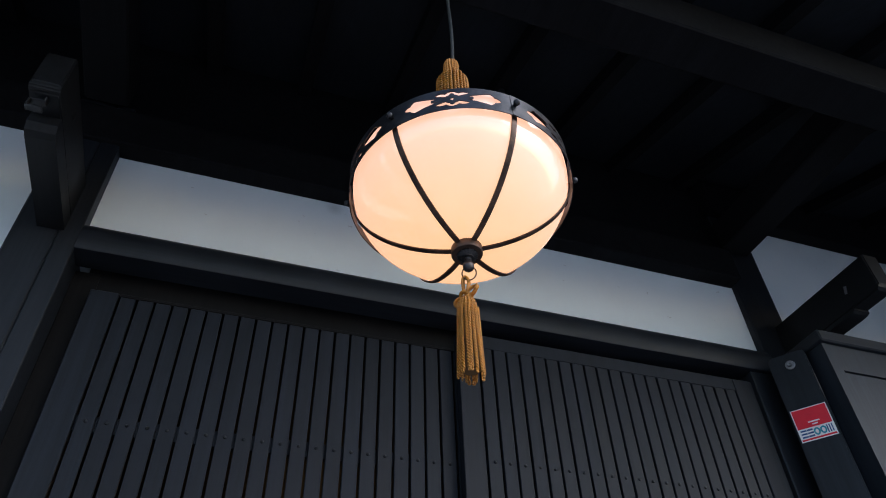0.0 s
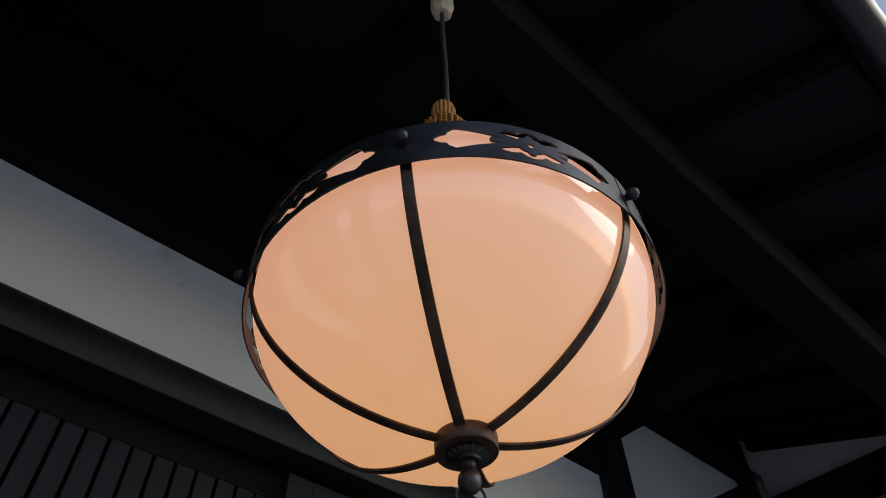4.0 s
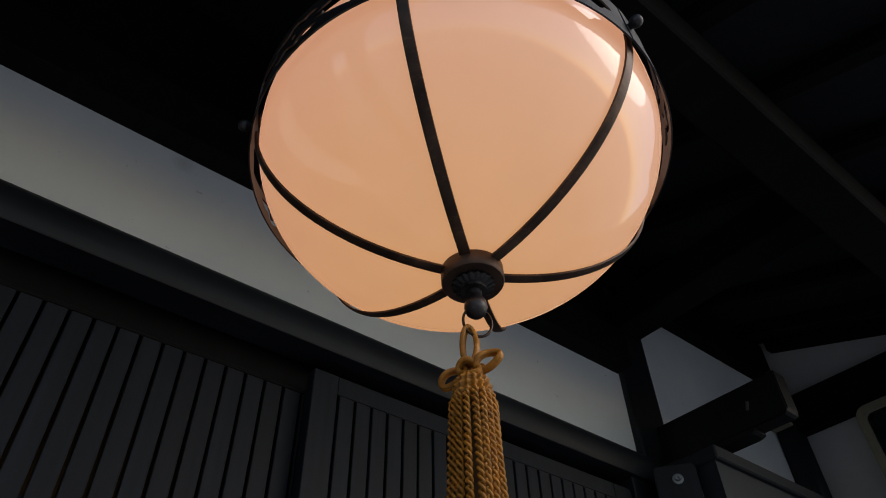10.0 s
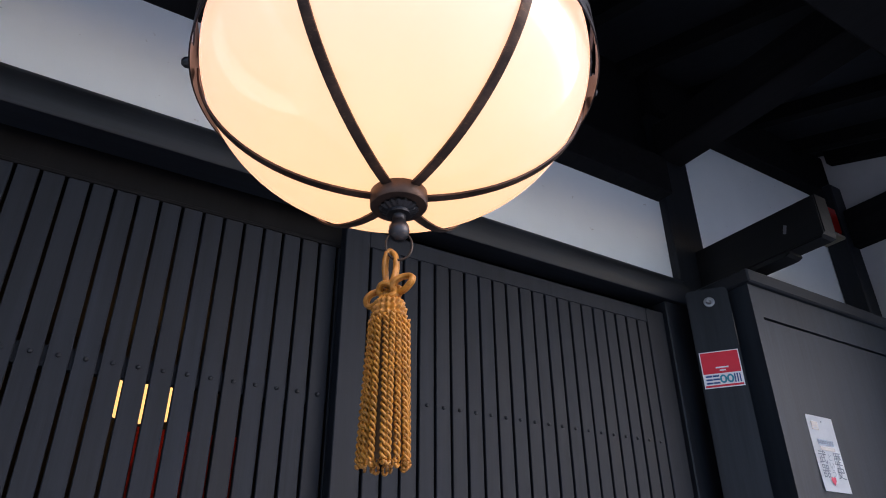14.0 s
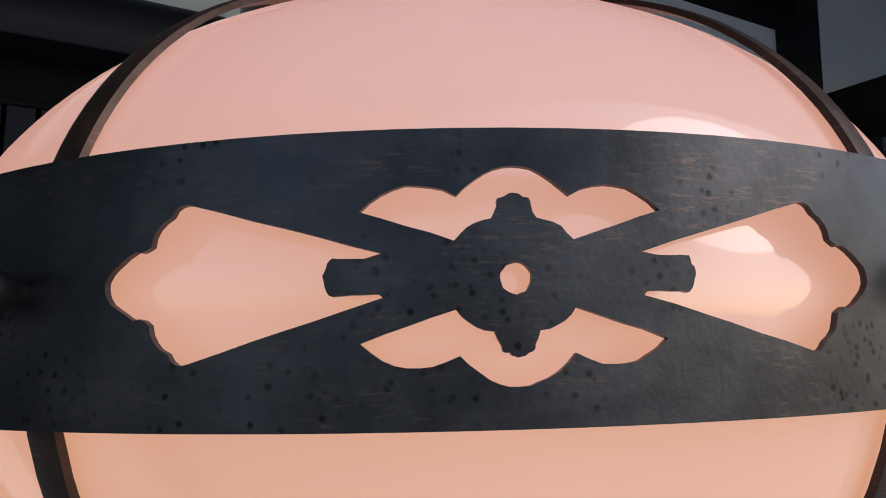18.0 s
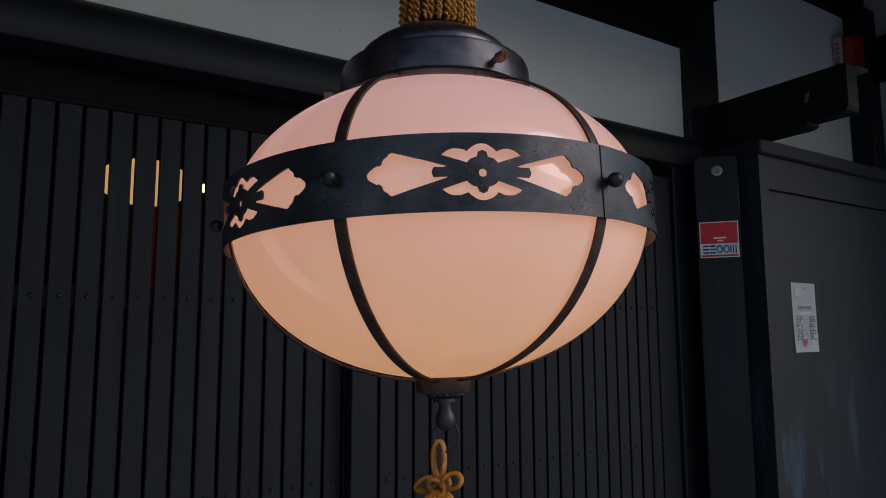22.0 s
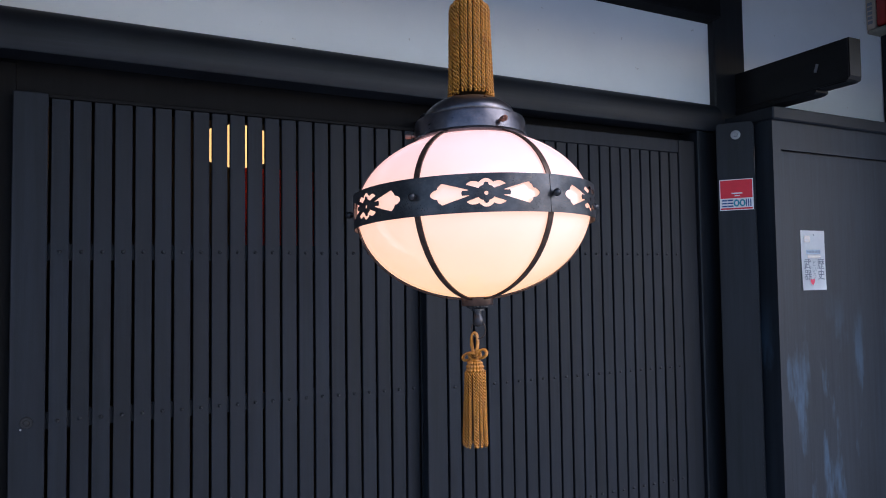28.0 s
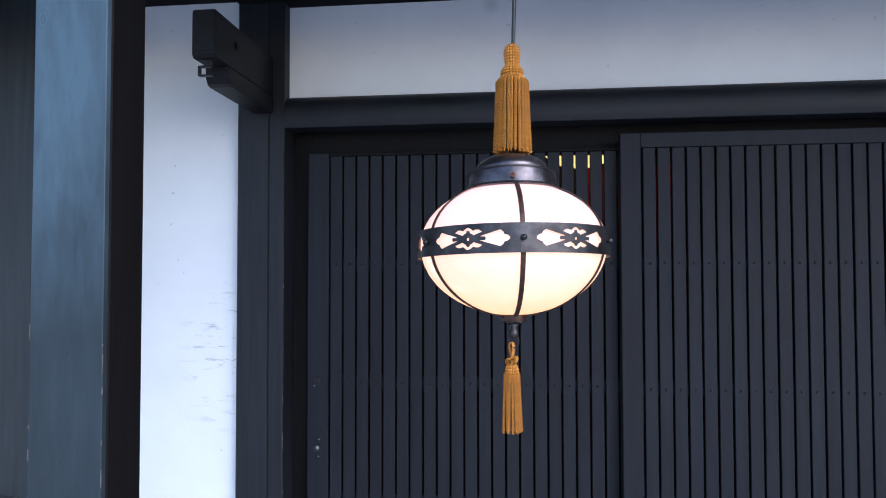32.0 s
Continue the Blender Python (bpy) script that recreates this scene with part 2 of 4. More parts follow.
WOOD = dark_wood("black_stained_timber", (0.0055, 0.0068, 0.0090), (0.0140, 0.0168, 0.0220), spec=0.34)
WOOD_H = dark_wood("black_stained_beam", (0.0056, 0.007, 0.0095), (0.014, 0.017, 0.023), grain=(2.2, 55, 55), spec=0.32)
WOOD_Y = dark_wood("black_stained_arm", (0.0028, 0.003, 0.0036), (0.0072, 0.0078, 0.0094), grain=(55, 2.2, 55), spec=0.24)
ROOFWOOD = dark_wood("near_black_roof_timber", (0.003, 0.003, 0.0035), (0.008, 0.008, 0.009), rough=(0.8, 0.95), grain=(40, 2.0, 40), spec=0.12)
# lighter, bluer boards: sky light under the eave is put into the colour
EAVE = dark_wood("sky_tinted_eave_board", (0.0035, 0.0045, 0.0065), (0.010, 0.013, 0.019), rough=(0.55, 0.8), grain=(40, 2.0, 40), spec=0.3)
# brown-black timber; on door head and top rail it stands in for shade
BROWN_SHADE = dark_wood("brown_black_board", (0.0022, 0.0020, 0.0021), (0.0064, 0.0058, 0.0058), rough=(0.6, 0.8), spec=0.16)
SLAT = dark_wood("slate_black_slat", (0.0042, 0.0057, 0.0088), (0.0100, 0.0129, 0.0188), rough=(0.5, 0.7), spec=0.27)
BOARD = dark_wood("weathered_black_board", (0.008, 0.011, 0.0158), (0.017, 0.023, 0.032), rough=(0.45, 0.65), patch=(0.040, 0.068, 0.105), patch_at=(0.53, 0.62), spec=0.38, patch_top=1.25)
PILLAR = dark_wood("faded_blue_black_board", (0.011, 0.0172, 0.0196), (0.021, 0.0315, 0.0365), rough=(0.42, 0.6), patch=(0.058, 0.099, 0.128), spec=0.36, patch_at=(0.27, 0.62), patch_low=1.5, patch_size=(11, 11, 2.6), grain=(38, 38, 5), knot=(-0.058, 2.012))
GREYBOARD = dark_wood("grey_weathered_board", (0.013, 0.0180, 0.0196), (0.027, 0.035, 0.0375), rough=(0.45, 0.65))
CHIP = plain("bare_chipped_wood", (0.128, 0.106, 0.092), 0.8, var=0.4, scale=60)
PLASTER = plaster_mat()
# greyer copy of the plaster: the side wall's shade is in its colour
SHADEPLASTER = plaster_mat("shaded_grey_plaster", (0.40, 0.41, 0.42), (0.50, 0.51, 0.52))
BAND = iron_mat("patinated_band_iron", (0.052, 0.051, 0.054), 0.36, 0.8, warm=(0.15, 0.10, 0.075), worn=0.6)
# base colour pushed browner to carry the lamp's glow on the ribs
RIB = iron_mat("brown_black_rib_iron", (0.075, 0.046, 0.034), 0.42, 0.6, False)
CAPMAT = iron_mat("bronzed_cap_metal", (0.105, 0.097, 0.103), 0.30, 0.9, False, (0.22, 0.13, 0.09), 0.35)
WIRE = plain("bronze_wire", (0.06, 0.045, 0.035), 0.4, 0.9)
COPPER = plain("copper_screw", (0.32, 0.18, 0.13), 0.45, 0.8)
STEEL = plain("dull_steel", (0.30, 0.30, 0.31), 0.4, 0.9)
OPAL = opal_mat()
MILK = plain("unlit_milk_glass", (0.62, 0.64, 0.65), 0.2, 0.0, 0.03, 6.0)
GOLD = plain("old_gold_silk_cord", (0.41, 0.163, 0.014), 0.45, 0.0, 0.35, 140.0, 0.3)
# darker gold for filler cores that paint the shade between strands
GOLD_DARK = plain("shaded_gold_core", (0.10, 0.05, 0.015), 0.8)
CABLE = plain("grey_black_cable", (0.022, 0.026, 0.026), 0.5)
# darker copy of the cream, with the shade under the eaves painted in
OLIVE = plain("shaded_cream_plastic", (0.24, 0.22, 0.165), 0.5, 0, 0.15)
CREAM = plain("aged_cream_plastic", (0.55, 0.47, 0.36), 0.5, 0, 0.08)
RED = plain("red_vinyl", (0.66, 0.012, 0.030), 0.45, 0, 0.06)
WHITE = plain("white_vinyl", (0.78, 0.78, 0.78), 0.45, 0, 0.04)
NAVY = plain("navy_print", (0.02, 0.07, 0.22), 0.5)
TEAL = plain("teal_print", (0.03, 0.30, 0.40), 0.5)
PAPER = plain("white_paper", (0.86, 0.865, 0.87), 0.8, 0, 0.04, 20)
INK = plain("grey_ink", (0.22, 0.24, 0.27), 0.7)
INKPALE = plain("pale_ink", (0.45, 0.47, 0.50), 0.7)
STAMP = plain("pale_tan_ink", (0.58, 0.52, 0.46), 0.8)
PALEBLUE = plain("pale_blue_ink", (0.42, 0.48, 0.56), 0.8)
HEART = plain("pink_red_ink", (0.55, 0.05, 0.09), 0.7)
REDLAMP = plain("red_lamp_plastic", (0.30, 0.010, 0.006), 0.25, 0, 0.1, coat=0.5)
BLACK = plain("matt_black", (0.008, 0.008, 0.009), 0.7)
RIVET = plain("black_rivet", (0.006, 0.007, 0.009), 0.6)
GLASSDARK = plain("dark_meter_glass", (0.012, 0.014, 0.016), 0.06)
DARKIRON = plain("blackened_iron", (0.03, 0.03, 0.032), 0.5, 0.6)
GREYIRON = plain("dull_grey_iron", (0.16, 0.16, 0.165), 0.45, 0.8)
GUTTER = plain("glossy_black_gutter", (0.010, 0.010, 0.012), 0.22, 0, 0.2, 12)
STONE = plain("grey_paving", (0.42, 0.415, 0.405), 0.85, 0, 0.25, 6, 0.3)
ROOM = plain("near_black_room_shell", (0.008, 0.007, 0.0065), 0.9, 0, 0.2, 3)
REDCLOTH = plain("red_cloth", (0.5, 0.025, 0.02), 0.9, 0, 0.2, 20)

mlamp, tl, bl = nodes_of("lit_paper_lamp")
bl.inputs["Base Color"].default_value = (0.8, 0.7, 0.5, 1)
bl.inputs["Emission Color"].default_value = (1.0, 0.56, 0.16, 1)
bl.inputs["Emission Strength"].default_value = 0.75
LAMP_PAPER = mlamp
mbulb, tb_, bb_ = nodes_of("lit_bulb")
bb_.inputs["Emission Color"].default_value = (1.0, 0.66, 0.30, 1)
bb_.inputs["Emission Strength"].default_value = 5.0
BULB = mbulb

# ---- mesh helpers ----
PLACE = {}


def thing(name, at, label="", category="", group="", kind=""):
    e = new(name)
    e.location = at
    e.empty_display_size = 0.05
    PLACE[e.name] = Vector(at)
    return tagged(e, label, category, group, kind)


def mesh_of(name, bm, material, smooth=None):
    me = bpy.data.meshes.new(name)
    bm.to_mesh(me)
    bm.free()
    me.materials.append(material)
    if smooth is not None:
        me.polygons.foreach_set("use_smooth", [True] * len(me.polygons))
        if smooth < 180:
            me.set_sharp_from_angle(angle=radians(smooth))
    return me


def part(name, bm, material, parent, label="", smooth=None):
    """One mesh, given in world metres, under a thing or a part."""
    at = PLACE[parent.name]
    bm.transform(Matrix.Translation(-at))
    ob = new(name, mesh_of(name, bm, material, smooth))
    ob.parent = parent
    PLACE[ob.name] = at.copy()
    return tagged(ob, label)


def shared(name, me, parent, m, label=""):
    """An object on shared mesh data at the world pose m."""
    ob = new(name, me)
    ob.parent = parent
    ob.matrix_local = Matrix.Translation(-PLACE[parent.name]) @ m
    PLACE[ob.name] = m.translation.copy()
    return tagged(ob, label)


def single(name, bm, material, label="", category="", group="", kind="", smooth=None, at=None):
    at = Vector(at) if at is not None else Vector((0, 0, 0))
    bm.transform(Matrix.Translation(-at))
    ob = new(name, mesh_of(name, bm, material, smooth))
    ob.location = at
    PLACE[ob.name] = at.copy()
    return tagged(ob, label, category, group, kind)


def box(x0, x1, y0, y1, z0, z1, bevel=0.0, bm=None, segments=1):
    own = bmesh.new()
    bmesh.ops.create_cube(own, size=1)
    for v in own.verts:
        v.co = ((x0 + x1) / 2 + v.co.x * (x1 - x0), (y0 + y1) / 2 + v.co.y * (y1 - y0), (z0 + z1) / 2 + v.co.z * (z1 - z0))
    if bevel:
        bmesh.ops.bevel(own, geom=own.edges[:], offset=bevel, segments=segments, profile=0.5, affect="EDGES")
    if bm is None:
        return own
    me = bpy.data.meshes.new("tmp")
    own.to_mesh(me)
    own.free()
    bm.from_mesh(me)
    bpy.data.meshes.remove(me)
    return bm


def prism(outline, y0, y1, axis="y"):
    """A solid from an outline: (x, z) swept along y, or (y, z) swept along x."""
    bm = bmesh.new()
    rings = []
    for s in (y0, y1):
        rings.append([bm.verts.new((a, s, c) if axis == "y" else (s, a, c)) for a, c in outline])
    bm.faces.new(rings[0])
    bm.faces.new(rings[1][::-1])
    n = len(outline)
    for k in range(n):
        bm.faces.new((rings[0][k], rings[1][k], rings[1][(k + 1) % n], rings[0][(k + 1) % n]))
    bmesh.ops.recalc_face_normals(bm, faces=bm.faces[:])
    return bm


def lathe(profile, seg=48, centre=(0, 0), warp=None):
    bm = bmesh.new()
    rings = []
    for r, z in profile:
        ring = []
        for k in range(seg):
            a = 2 * math.pi * k / seg
            q = r if warp is None else warp(r, z, a)
            ring.append(bm.verts.new((centre[0] + q * math.cos(a), centre[1] + q * math.sin(a), z)))
        rings.append(ring)
    for lo, hi in zip(rings, rings[1:]):
        for k in range(seg):
            bm.faces.new((lo[k], lo[(k + 1) % seg], hi[(k + 1) % seg], hi[k]))
    for ring in (rings[0], rings[-1]):
        if len({round(v.co.x, 6) for v in ring}) > 1:
            bm.faces.new(ring)
    bmesh.ops.remove_doubles(bm, verts=bm.verts[:], dist=1e-6)
    bmesh.ops.recalc_face_normals(bm, faces=bm.faces[:])
    return bm


def tube(points, radius, sides=8, closed=False, bm=None):
    bm = bm or bmesh.new()
    pts = [Vector(p) for p in points]
    n = len(pts)
    side = None
    rings = []
    for k, p in enumerate(pts):
        a = pts[(k - 1) % n] if closed or k else p
        b = pts[(k + 1) % n] if closed or k < n - 1 else p
        d = (b - a).normalized()
        if side is None:
            side = d.orthogonal().normalized()
        side = (side - d * side.dot(d)).normalized()
        up = d.cross(side)
        rings.append([bm.verts.new(p + radius * (math.cos(2 * math.pi * s / sides) * side + math.sin(2 * math.pi * s / sides) * up)) for s in range(sides)])
    pairs = list(zip(rings, rings[1:])) + ([(rings[-1], rings[0])] if closed else [])
    for lo, hi in pairs:
        for s in range(sides):
            bm.faces.new((lo[s], lo[(s + 1) % sides], hi[(s + 1) % sides], hi[s]))
    if not closed:
        bm.faces.new(rings[0][::-1])
        bm.faces.new(rings[-1])
    return bm


def polar(r, degrees_, z):
    return Vector((r * math.cos(radians(degrees_)), r * math.sin(radians(degrees_)), z))


# ---- the place ----
Y_PLASTER = 0.97
Y_POST = 0.92
TIE = 2.476

# ground, and an added room shell coloured near black so slat gaps stay dark
single("ground", box(-60, 60, -60, 60, -0.2, 0.0), STONE, "grey stone paving in front of the house", "paving", kind="structure")
single("door_sill", box(-0.86, 1.56, 0.86, 1.08, 0.0, 0.06, 0.004), WOOD_H, "dark timber sill under the sliding doors", "sill", kind="structure")
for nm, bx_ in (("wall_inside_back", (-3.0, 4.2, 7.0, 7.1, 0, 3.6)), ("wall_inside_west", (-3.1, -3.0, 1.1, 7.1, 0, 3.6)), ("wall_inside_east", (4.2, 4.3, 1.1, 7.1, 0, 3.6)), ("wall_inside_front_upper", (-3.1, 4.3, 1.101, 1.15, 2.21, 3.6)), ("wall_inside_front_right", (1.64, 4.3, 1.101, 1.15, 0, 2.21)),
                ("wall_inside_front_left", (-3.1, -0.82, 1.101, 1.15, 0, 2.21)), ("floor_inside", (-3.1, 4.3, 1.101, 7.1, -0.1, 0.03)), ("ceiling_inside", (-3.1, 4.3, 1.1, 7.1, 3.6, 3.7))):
    single(nm, box(*bx_), ROOM, "added room shell behind the lattice doors, coloured near black to keep the gaps dark", "wall", kind="structure")

# plaster fields, each between its timbers
for nm, x0, x1, z0, z1 in (("wall_panel_left", -1.50, -0.985, 0.0, TIE + 0.06), ("wall_panel_middle", -0.83, 1.63, 2.06, TIE + 0.02), ("wall_panel_right", 1.80, 2.88, 0.0, 2.90)):
    single(nm, box(x0, x1, Y_PLASTER, Y_PLASTER + 0.1, z0, z1), PLASTER, "smooth white lime plaster between black timbers", "wall", kind="structure")

# main posts
single("post", box(-0.985, -0.868, Y_POST, 1.09, 0, TIE + 0.2, 0.006), WOOD, "black-stained square timber post beside the doors", "post", "door posts", at=(-0.91, 1.0, 0))
single("post", box(1.622, 1.795, Y_POST + 0.02, 1.09, 0, 2.90, 0.006), WOOD, "black-stained square timber post beside the doors", "post", "door posts", at=(1.71, 1.0, 0))
# jamb strip of the opening
single("door_jamb", box(-0.8675, -0.812, Y_POST - 0.002, 1.09, 0, TIE + 0.2, 0.003), WOOD, "narrow black jamb strip of the door opening", "jamb", kind="structure")

# added dark box that stops the lamp-lit room showing beside door 1
single("door_jamb", box(-0.812, -0.742, 1.021, 1.09, 0.06, 2.027, 0.002), BROWN_SHADE, "added dark filler that blocks lamp light behind the sliding door", "jamb", kind="structure")

# casing board on the right post, its hook and sticker
single("door_jamb", box(1.505, 1.622, 0.93, 1.06, 0.06, 2.027, 0.003), WOOD, "narrow black jamb strip of the door opening", "jamb", kind="structure")
# the board stands askew: its own frame, x along the face and y into it
def chip_strip(x, z0, z1):
    """A thin ragged sliver of bare wood up an edge."""
    rg = random.Random(21)
    n = 14
    zs = [z0 + (z1 - z0) * k / n for k in range(n + 1)]
    inner_ = [(x - 0.0006 - 0.0016 * math.sin(math.pi * k / n) * rg.uniform(0.5, 1.0), z) for k, z in enumerate(zs)]
    return prism(inner_ + [(x + 0.0006, z1), (x + 0.0006, z0)], -0.0006, 0.006)


FACE = Matrix.Translation((1.534, 0.865, 0)) @ Matrix.Rotation(math.atan2(-0.100, 0.074), 4, "Z")


def on_face(bm):
    bm.transform(FACE)
    return bm


head = [(-0.003, 0.0), (0.1275, 0.0)]
for cx_, a0_ in ((0.1115, 0), (0.013, 90)):
    head += [(cx_ + 0.016 * math.cos(radians(a0_ + 15 * k)), 2.024 + 0.016 * math.sin(radians(a0_ + 15 * k))) for k in range(7)]
plank = prism(head, 0.0, 0.05)
bmesh.ops.bevel(plank, geom=[e for e in plank.edges if abs(e.verts[0].co.y) < 1e-5 and abs(e.verts[1].co.y) < 1e-5], offset=0.004, segments=2, affect="EDGES")
single("askew_board", on_face(plank), WOOD, "upright black board set askew that carries a red sticker", "board", at=(1.57, 0.82, 0))

single("chipped_board_edge", on_face(chip_strip(0.1275, 1.84, 1.945)), CHIP, "pale chipped edge of the black board", "chipped edge", kind="stuff")

# lintel with weathered sloping top
lin = prism([(0.915, 2.027), (0.912, 2.031), (0.913, 2.088), (0.918, 2.110), (0.930, 2.128), (0.947, 2.140), (0.968, 2.147), (1.0, 2.147), (1.0, 2.027)], -0.812, 1.622, "x")
single("lintel", lin, WOOD_H, "long black timber lintel over the sliding doors", "beam", smooth=40, at=(0.36, 0.95, 2.07))
# blocks the indoor lamp; its dark colour stands in for recess shade
single("door_head", box(-0.776, 1.622, 1.026, 1.1, 1.94, 2.2), BROWN_SHADE, "door head under the lintel, recess shade in its colour", "door head", kind="structure")

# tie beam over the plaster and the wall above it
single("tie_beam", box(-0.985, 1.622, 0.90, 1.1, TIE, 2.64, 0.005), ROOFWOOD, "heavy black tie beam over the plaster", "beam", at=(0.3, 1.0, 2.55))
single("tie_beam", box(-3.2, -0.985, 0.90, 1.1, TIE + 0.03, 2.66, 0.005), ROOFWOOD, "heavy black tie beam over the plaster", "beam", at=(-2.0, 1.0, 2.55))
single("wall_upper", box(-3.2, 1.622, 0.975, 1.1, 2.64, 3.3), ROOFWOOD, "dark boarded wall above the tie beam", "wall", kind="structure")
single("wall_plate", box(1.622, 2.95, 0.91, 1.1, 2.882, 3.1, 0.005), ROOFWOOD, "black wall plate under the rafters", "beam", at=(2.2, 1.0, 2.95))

# cantilevered beam ends beside the doors
SLOPE = 0.35


def roof_z(y):
    return 3.025 + (y - 0.87) * SLOPE


def bracket(x0, x1, y_tip, z0, z1, y_root, step, deep=0.055):
    th = thing("bracket_arm", ((x0 + x1) / 2, y_root, z0), "black timber bracket arm reaching out from the post", "bracket", "bracket arms")
    c = 0.018
    arm = prism([(y_root, z0), (y_root, z1), (y_tip, z1), (y_tip, z0 + c), (y_tip + 0.006, z0 + 0.006), (y_tip + c, z0)], x0, x1, "x")
    bmesh.ops.bevel(arm, geom=[e for e in arm.edges if e.calc_length() > 0.07], offset=0.004, segments=2, affect="EDGES")
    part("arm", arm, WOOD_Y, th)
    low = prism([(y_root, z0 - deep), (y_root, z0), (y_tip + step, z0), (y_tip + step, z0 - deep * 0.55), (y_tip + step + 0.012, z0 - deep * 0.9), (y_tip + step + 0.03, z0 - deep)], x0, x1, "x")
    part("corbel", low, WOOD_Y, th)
    return th


arm_l = bracket(-0.926, -0.854, 0.46, 2.138, 2.279, 0.92, 0.09)
arm_r = bracket(1.731, 1.80, 0.47, 2.126, 2.276, 0.94, 0.125, 0.016)
clip = bmesh.new()
for x0_, x1_, z0_, z1_ in ((-0.921, -0.917, 2.094, 2.124), (-0.917, -0.882, 2.120, 2.124), (-0.917, -0.882, 2.094, 2.098), (-0.886, -0.882, 2.124, 2.14)):
    box(x0_, x1_, 0.488, 0.506, z0_, z1_, 0.0008, clip)
part("hook", clip, DARKIRON, arm_l, "small flat iron clip under the arm")
hole = lathe([(0.0, 0.0), (0.011, 0.0), (0.012, 0.0012), (0.0135, 0.0)], 20)
hole.transform(Matrix.Translation((-0.8535, 0.60, 2.215)) @ Matrix.Rotation(radians(90), 4, "Y"))
part("peg_hole", hole, BLACK, arm_l, "dark round peg hole")
part("peg", prism([(0.589, 2.184), (0.598, 2.188), (0.589, 2.216), (0.580, 2.212)], 1.728, 1.732, "x"), STEEL, arm_r, "pale metal peg end")

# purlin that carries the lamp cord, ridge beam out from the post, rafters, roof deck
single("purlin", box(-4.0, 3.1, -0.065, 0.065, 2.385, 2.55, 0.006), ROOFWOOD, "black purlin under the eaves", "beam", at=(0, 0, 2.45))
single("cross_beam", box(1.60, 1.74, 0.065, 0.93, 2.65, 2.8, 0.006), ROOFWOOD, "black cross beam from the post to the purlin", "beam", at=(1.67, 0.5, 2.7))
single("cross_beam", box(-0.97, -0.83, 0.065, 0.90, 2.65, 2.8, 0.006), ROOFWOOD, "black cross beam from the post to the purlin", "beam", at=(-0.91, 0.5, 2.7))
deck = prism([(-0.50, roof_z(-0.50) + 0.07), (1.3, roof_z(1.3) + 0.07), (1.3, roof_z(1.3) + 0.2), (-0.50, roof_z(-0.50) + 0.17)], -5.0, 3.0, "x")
single("ceiling", deck, EAVE, "dark boards under the eaves, bluish sky light in their colour", "ceiling", kind="structure")
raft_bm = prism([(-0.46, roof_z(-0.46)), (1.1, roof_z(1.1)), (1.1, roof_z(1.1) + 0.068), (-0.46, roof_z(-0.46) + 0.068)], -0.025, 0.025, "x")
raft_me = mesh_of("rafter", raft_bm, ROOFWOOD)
for k in range(-11, 8):
    ob = new("rafter", raft_me)
    ob.location = (0.36 * k + 0.1, 0, 0)
    tagged(ob, "slender black rafter under the eaves", "rafter", "rafters")
# gutter along the eave
GY, GZ = -0.514, roof_z(-0.50) + 0.062
ring = [(GY + 0.053 * math.cos(a), GZ + 0.05 * math.sin(a)) for a in [math.pi * (1 + k / 14) for k in range(15)]]
ring += [(GY + 0.048 * math.cos(a), GZ + 0.002 + 0.045 * math.sin(a)) for a in [math.pi * (2 - k / 14) for k in range(15)]]
single("gutter", prism(ring, -5.0, 3.0, "x"), GUTTER, "dark half-round gutter along the eave", "gutter", smooth=40, at=(0, GY, GZ))

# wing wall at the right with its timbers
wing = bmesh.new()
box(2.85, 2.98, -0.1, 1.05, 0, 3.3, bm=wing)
single("wall_side", wing, SHADEPLASTER, "plaster side wall coloured grey for its shade, framed in black timber", "wall", kind="structure")
single("post", box(2.765, 2.87, 0.872, 0.968, 0, 2.9, 0.006), WOOD, "black timber post in the corner", "post", "door posts", at=(2.82, 0.92, 0))
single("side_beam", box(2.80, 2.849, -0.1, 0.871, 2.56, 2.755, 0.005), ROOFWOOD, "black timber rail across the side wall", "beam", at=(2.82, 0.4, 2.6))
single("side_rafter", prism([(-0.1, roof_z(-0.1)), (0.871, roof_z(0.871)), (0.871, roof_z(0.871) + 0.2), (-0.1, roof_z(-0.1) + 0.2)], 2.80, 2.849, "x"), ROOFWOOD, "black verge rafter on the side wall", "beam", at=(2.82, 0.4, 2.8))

# boarded bay at the right
bay = thing("board_panel", (2.2, 0.8, 0), "tall black boarded panel with a capping rail and faded bluish patches", "panel")
part("stile", box(1.641, 1.6865, 0.708, 0.90, 0, 2.034), BOARD, bay)
part("top_rail", box(1.6865, 2.76, 0.708, 0.90, 1.927, 2.034), BOARD, bay)
part("board", box(1.6865, 2.76, 0.708, 0.90, 0, 1.918), BOARD, bay)
part("groove", box(1.6865, 2.76, 0.722, 0.89, 1.9181, 1.9269), BLACK, bay, "dark groove under the top rail")
part("cap", box(1.628, 2.76, 0.690, 0.91, 2.034, 2.081, 0.005), WOOD_H, bay)

# porch post under the purlin, and the boards at the left of the plaster
PX_L, PX_R, PY_F, PY_B = -0.919, -0.769, -0.18, -0.048
pil = thing("porch_post", (-0.845, -0.115, 0), "faded blue-black porch post with chipped edges and a brown-black side", "post")
part("core", box(PX_L + 0.001, PX_R, PY_F + 0.016, PY_B, 0, 2.384, 0.003), BROWN_SHADE, pil, "brown-black side of the post")
part("front_board", box(PX_L, PX_R - 0.0015, PY_F, PY_F + 0.0155, 0, 2.384, 0.0012), PILLAR, pil, "bluish faded front")


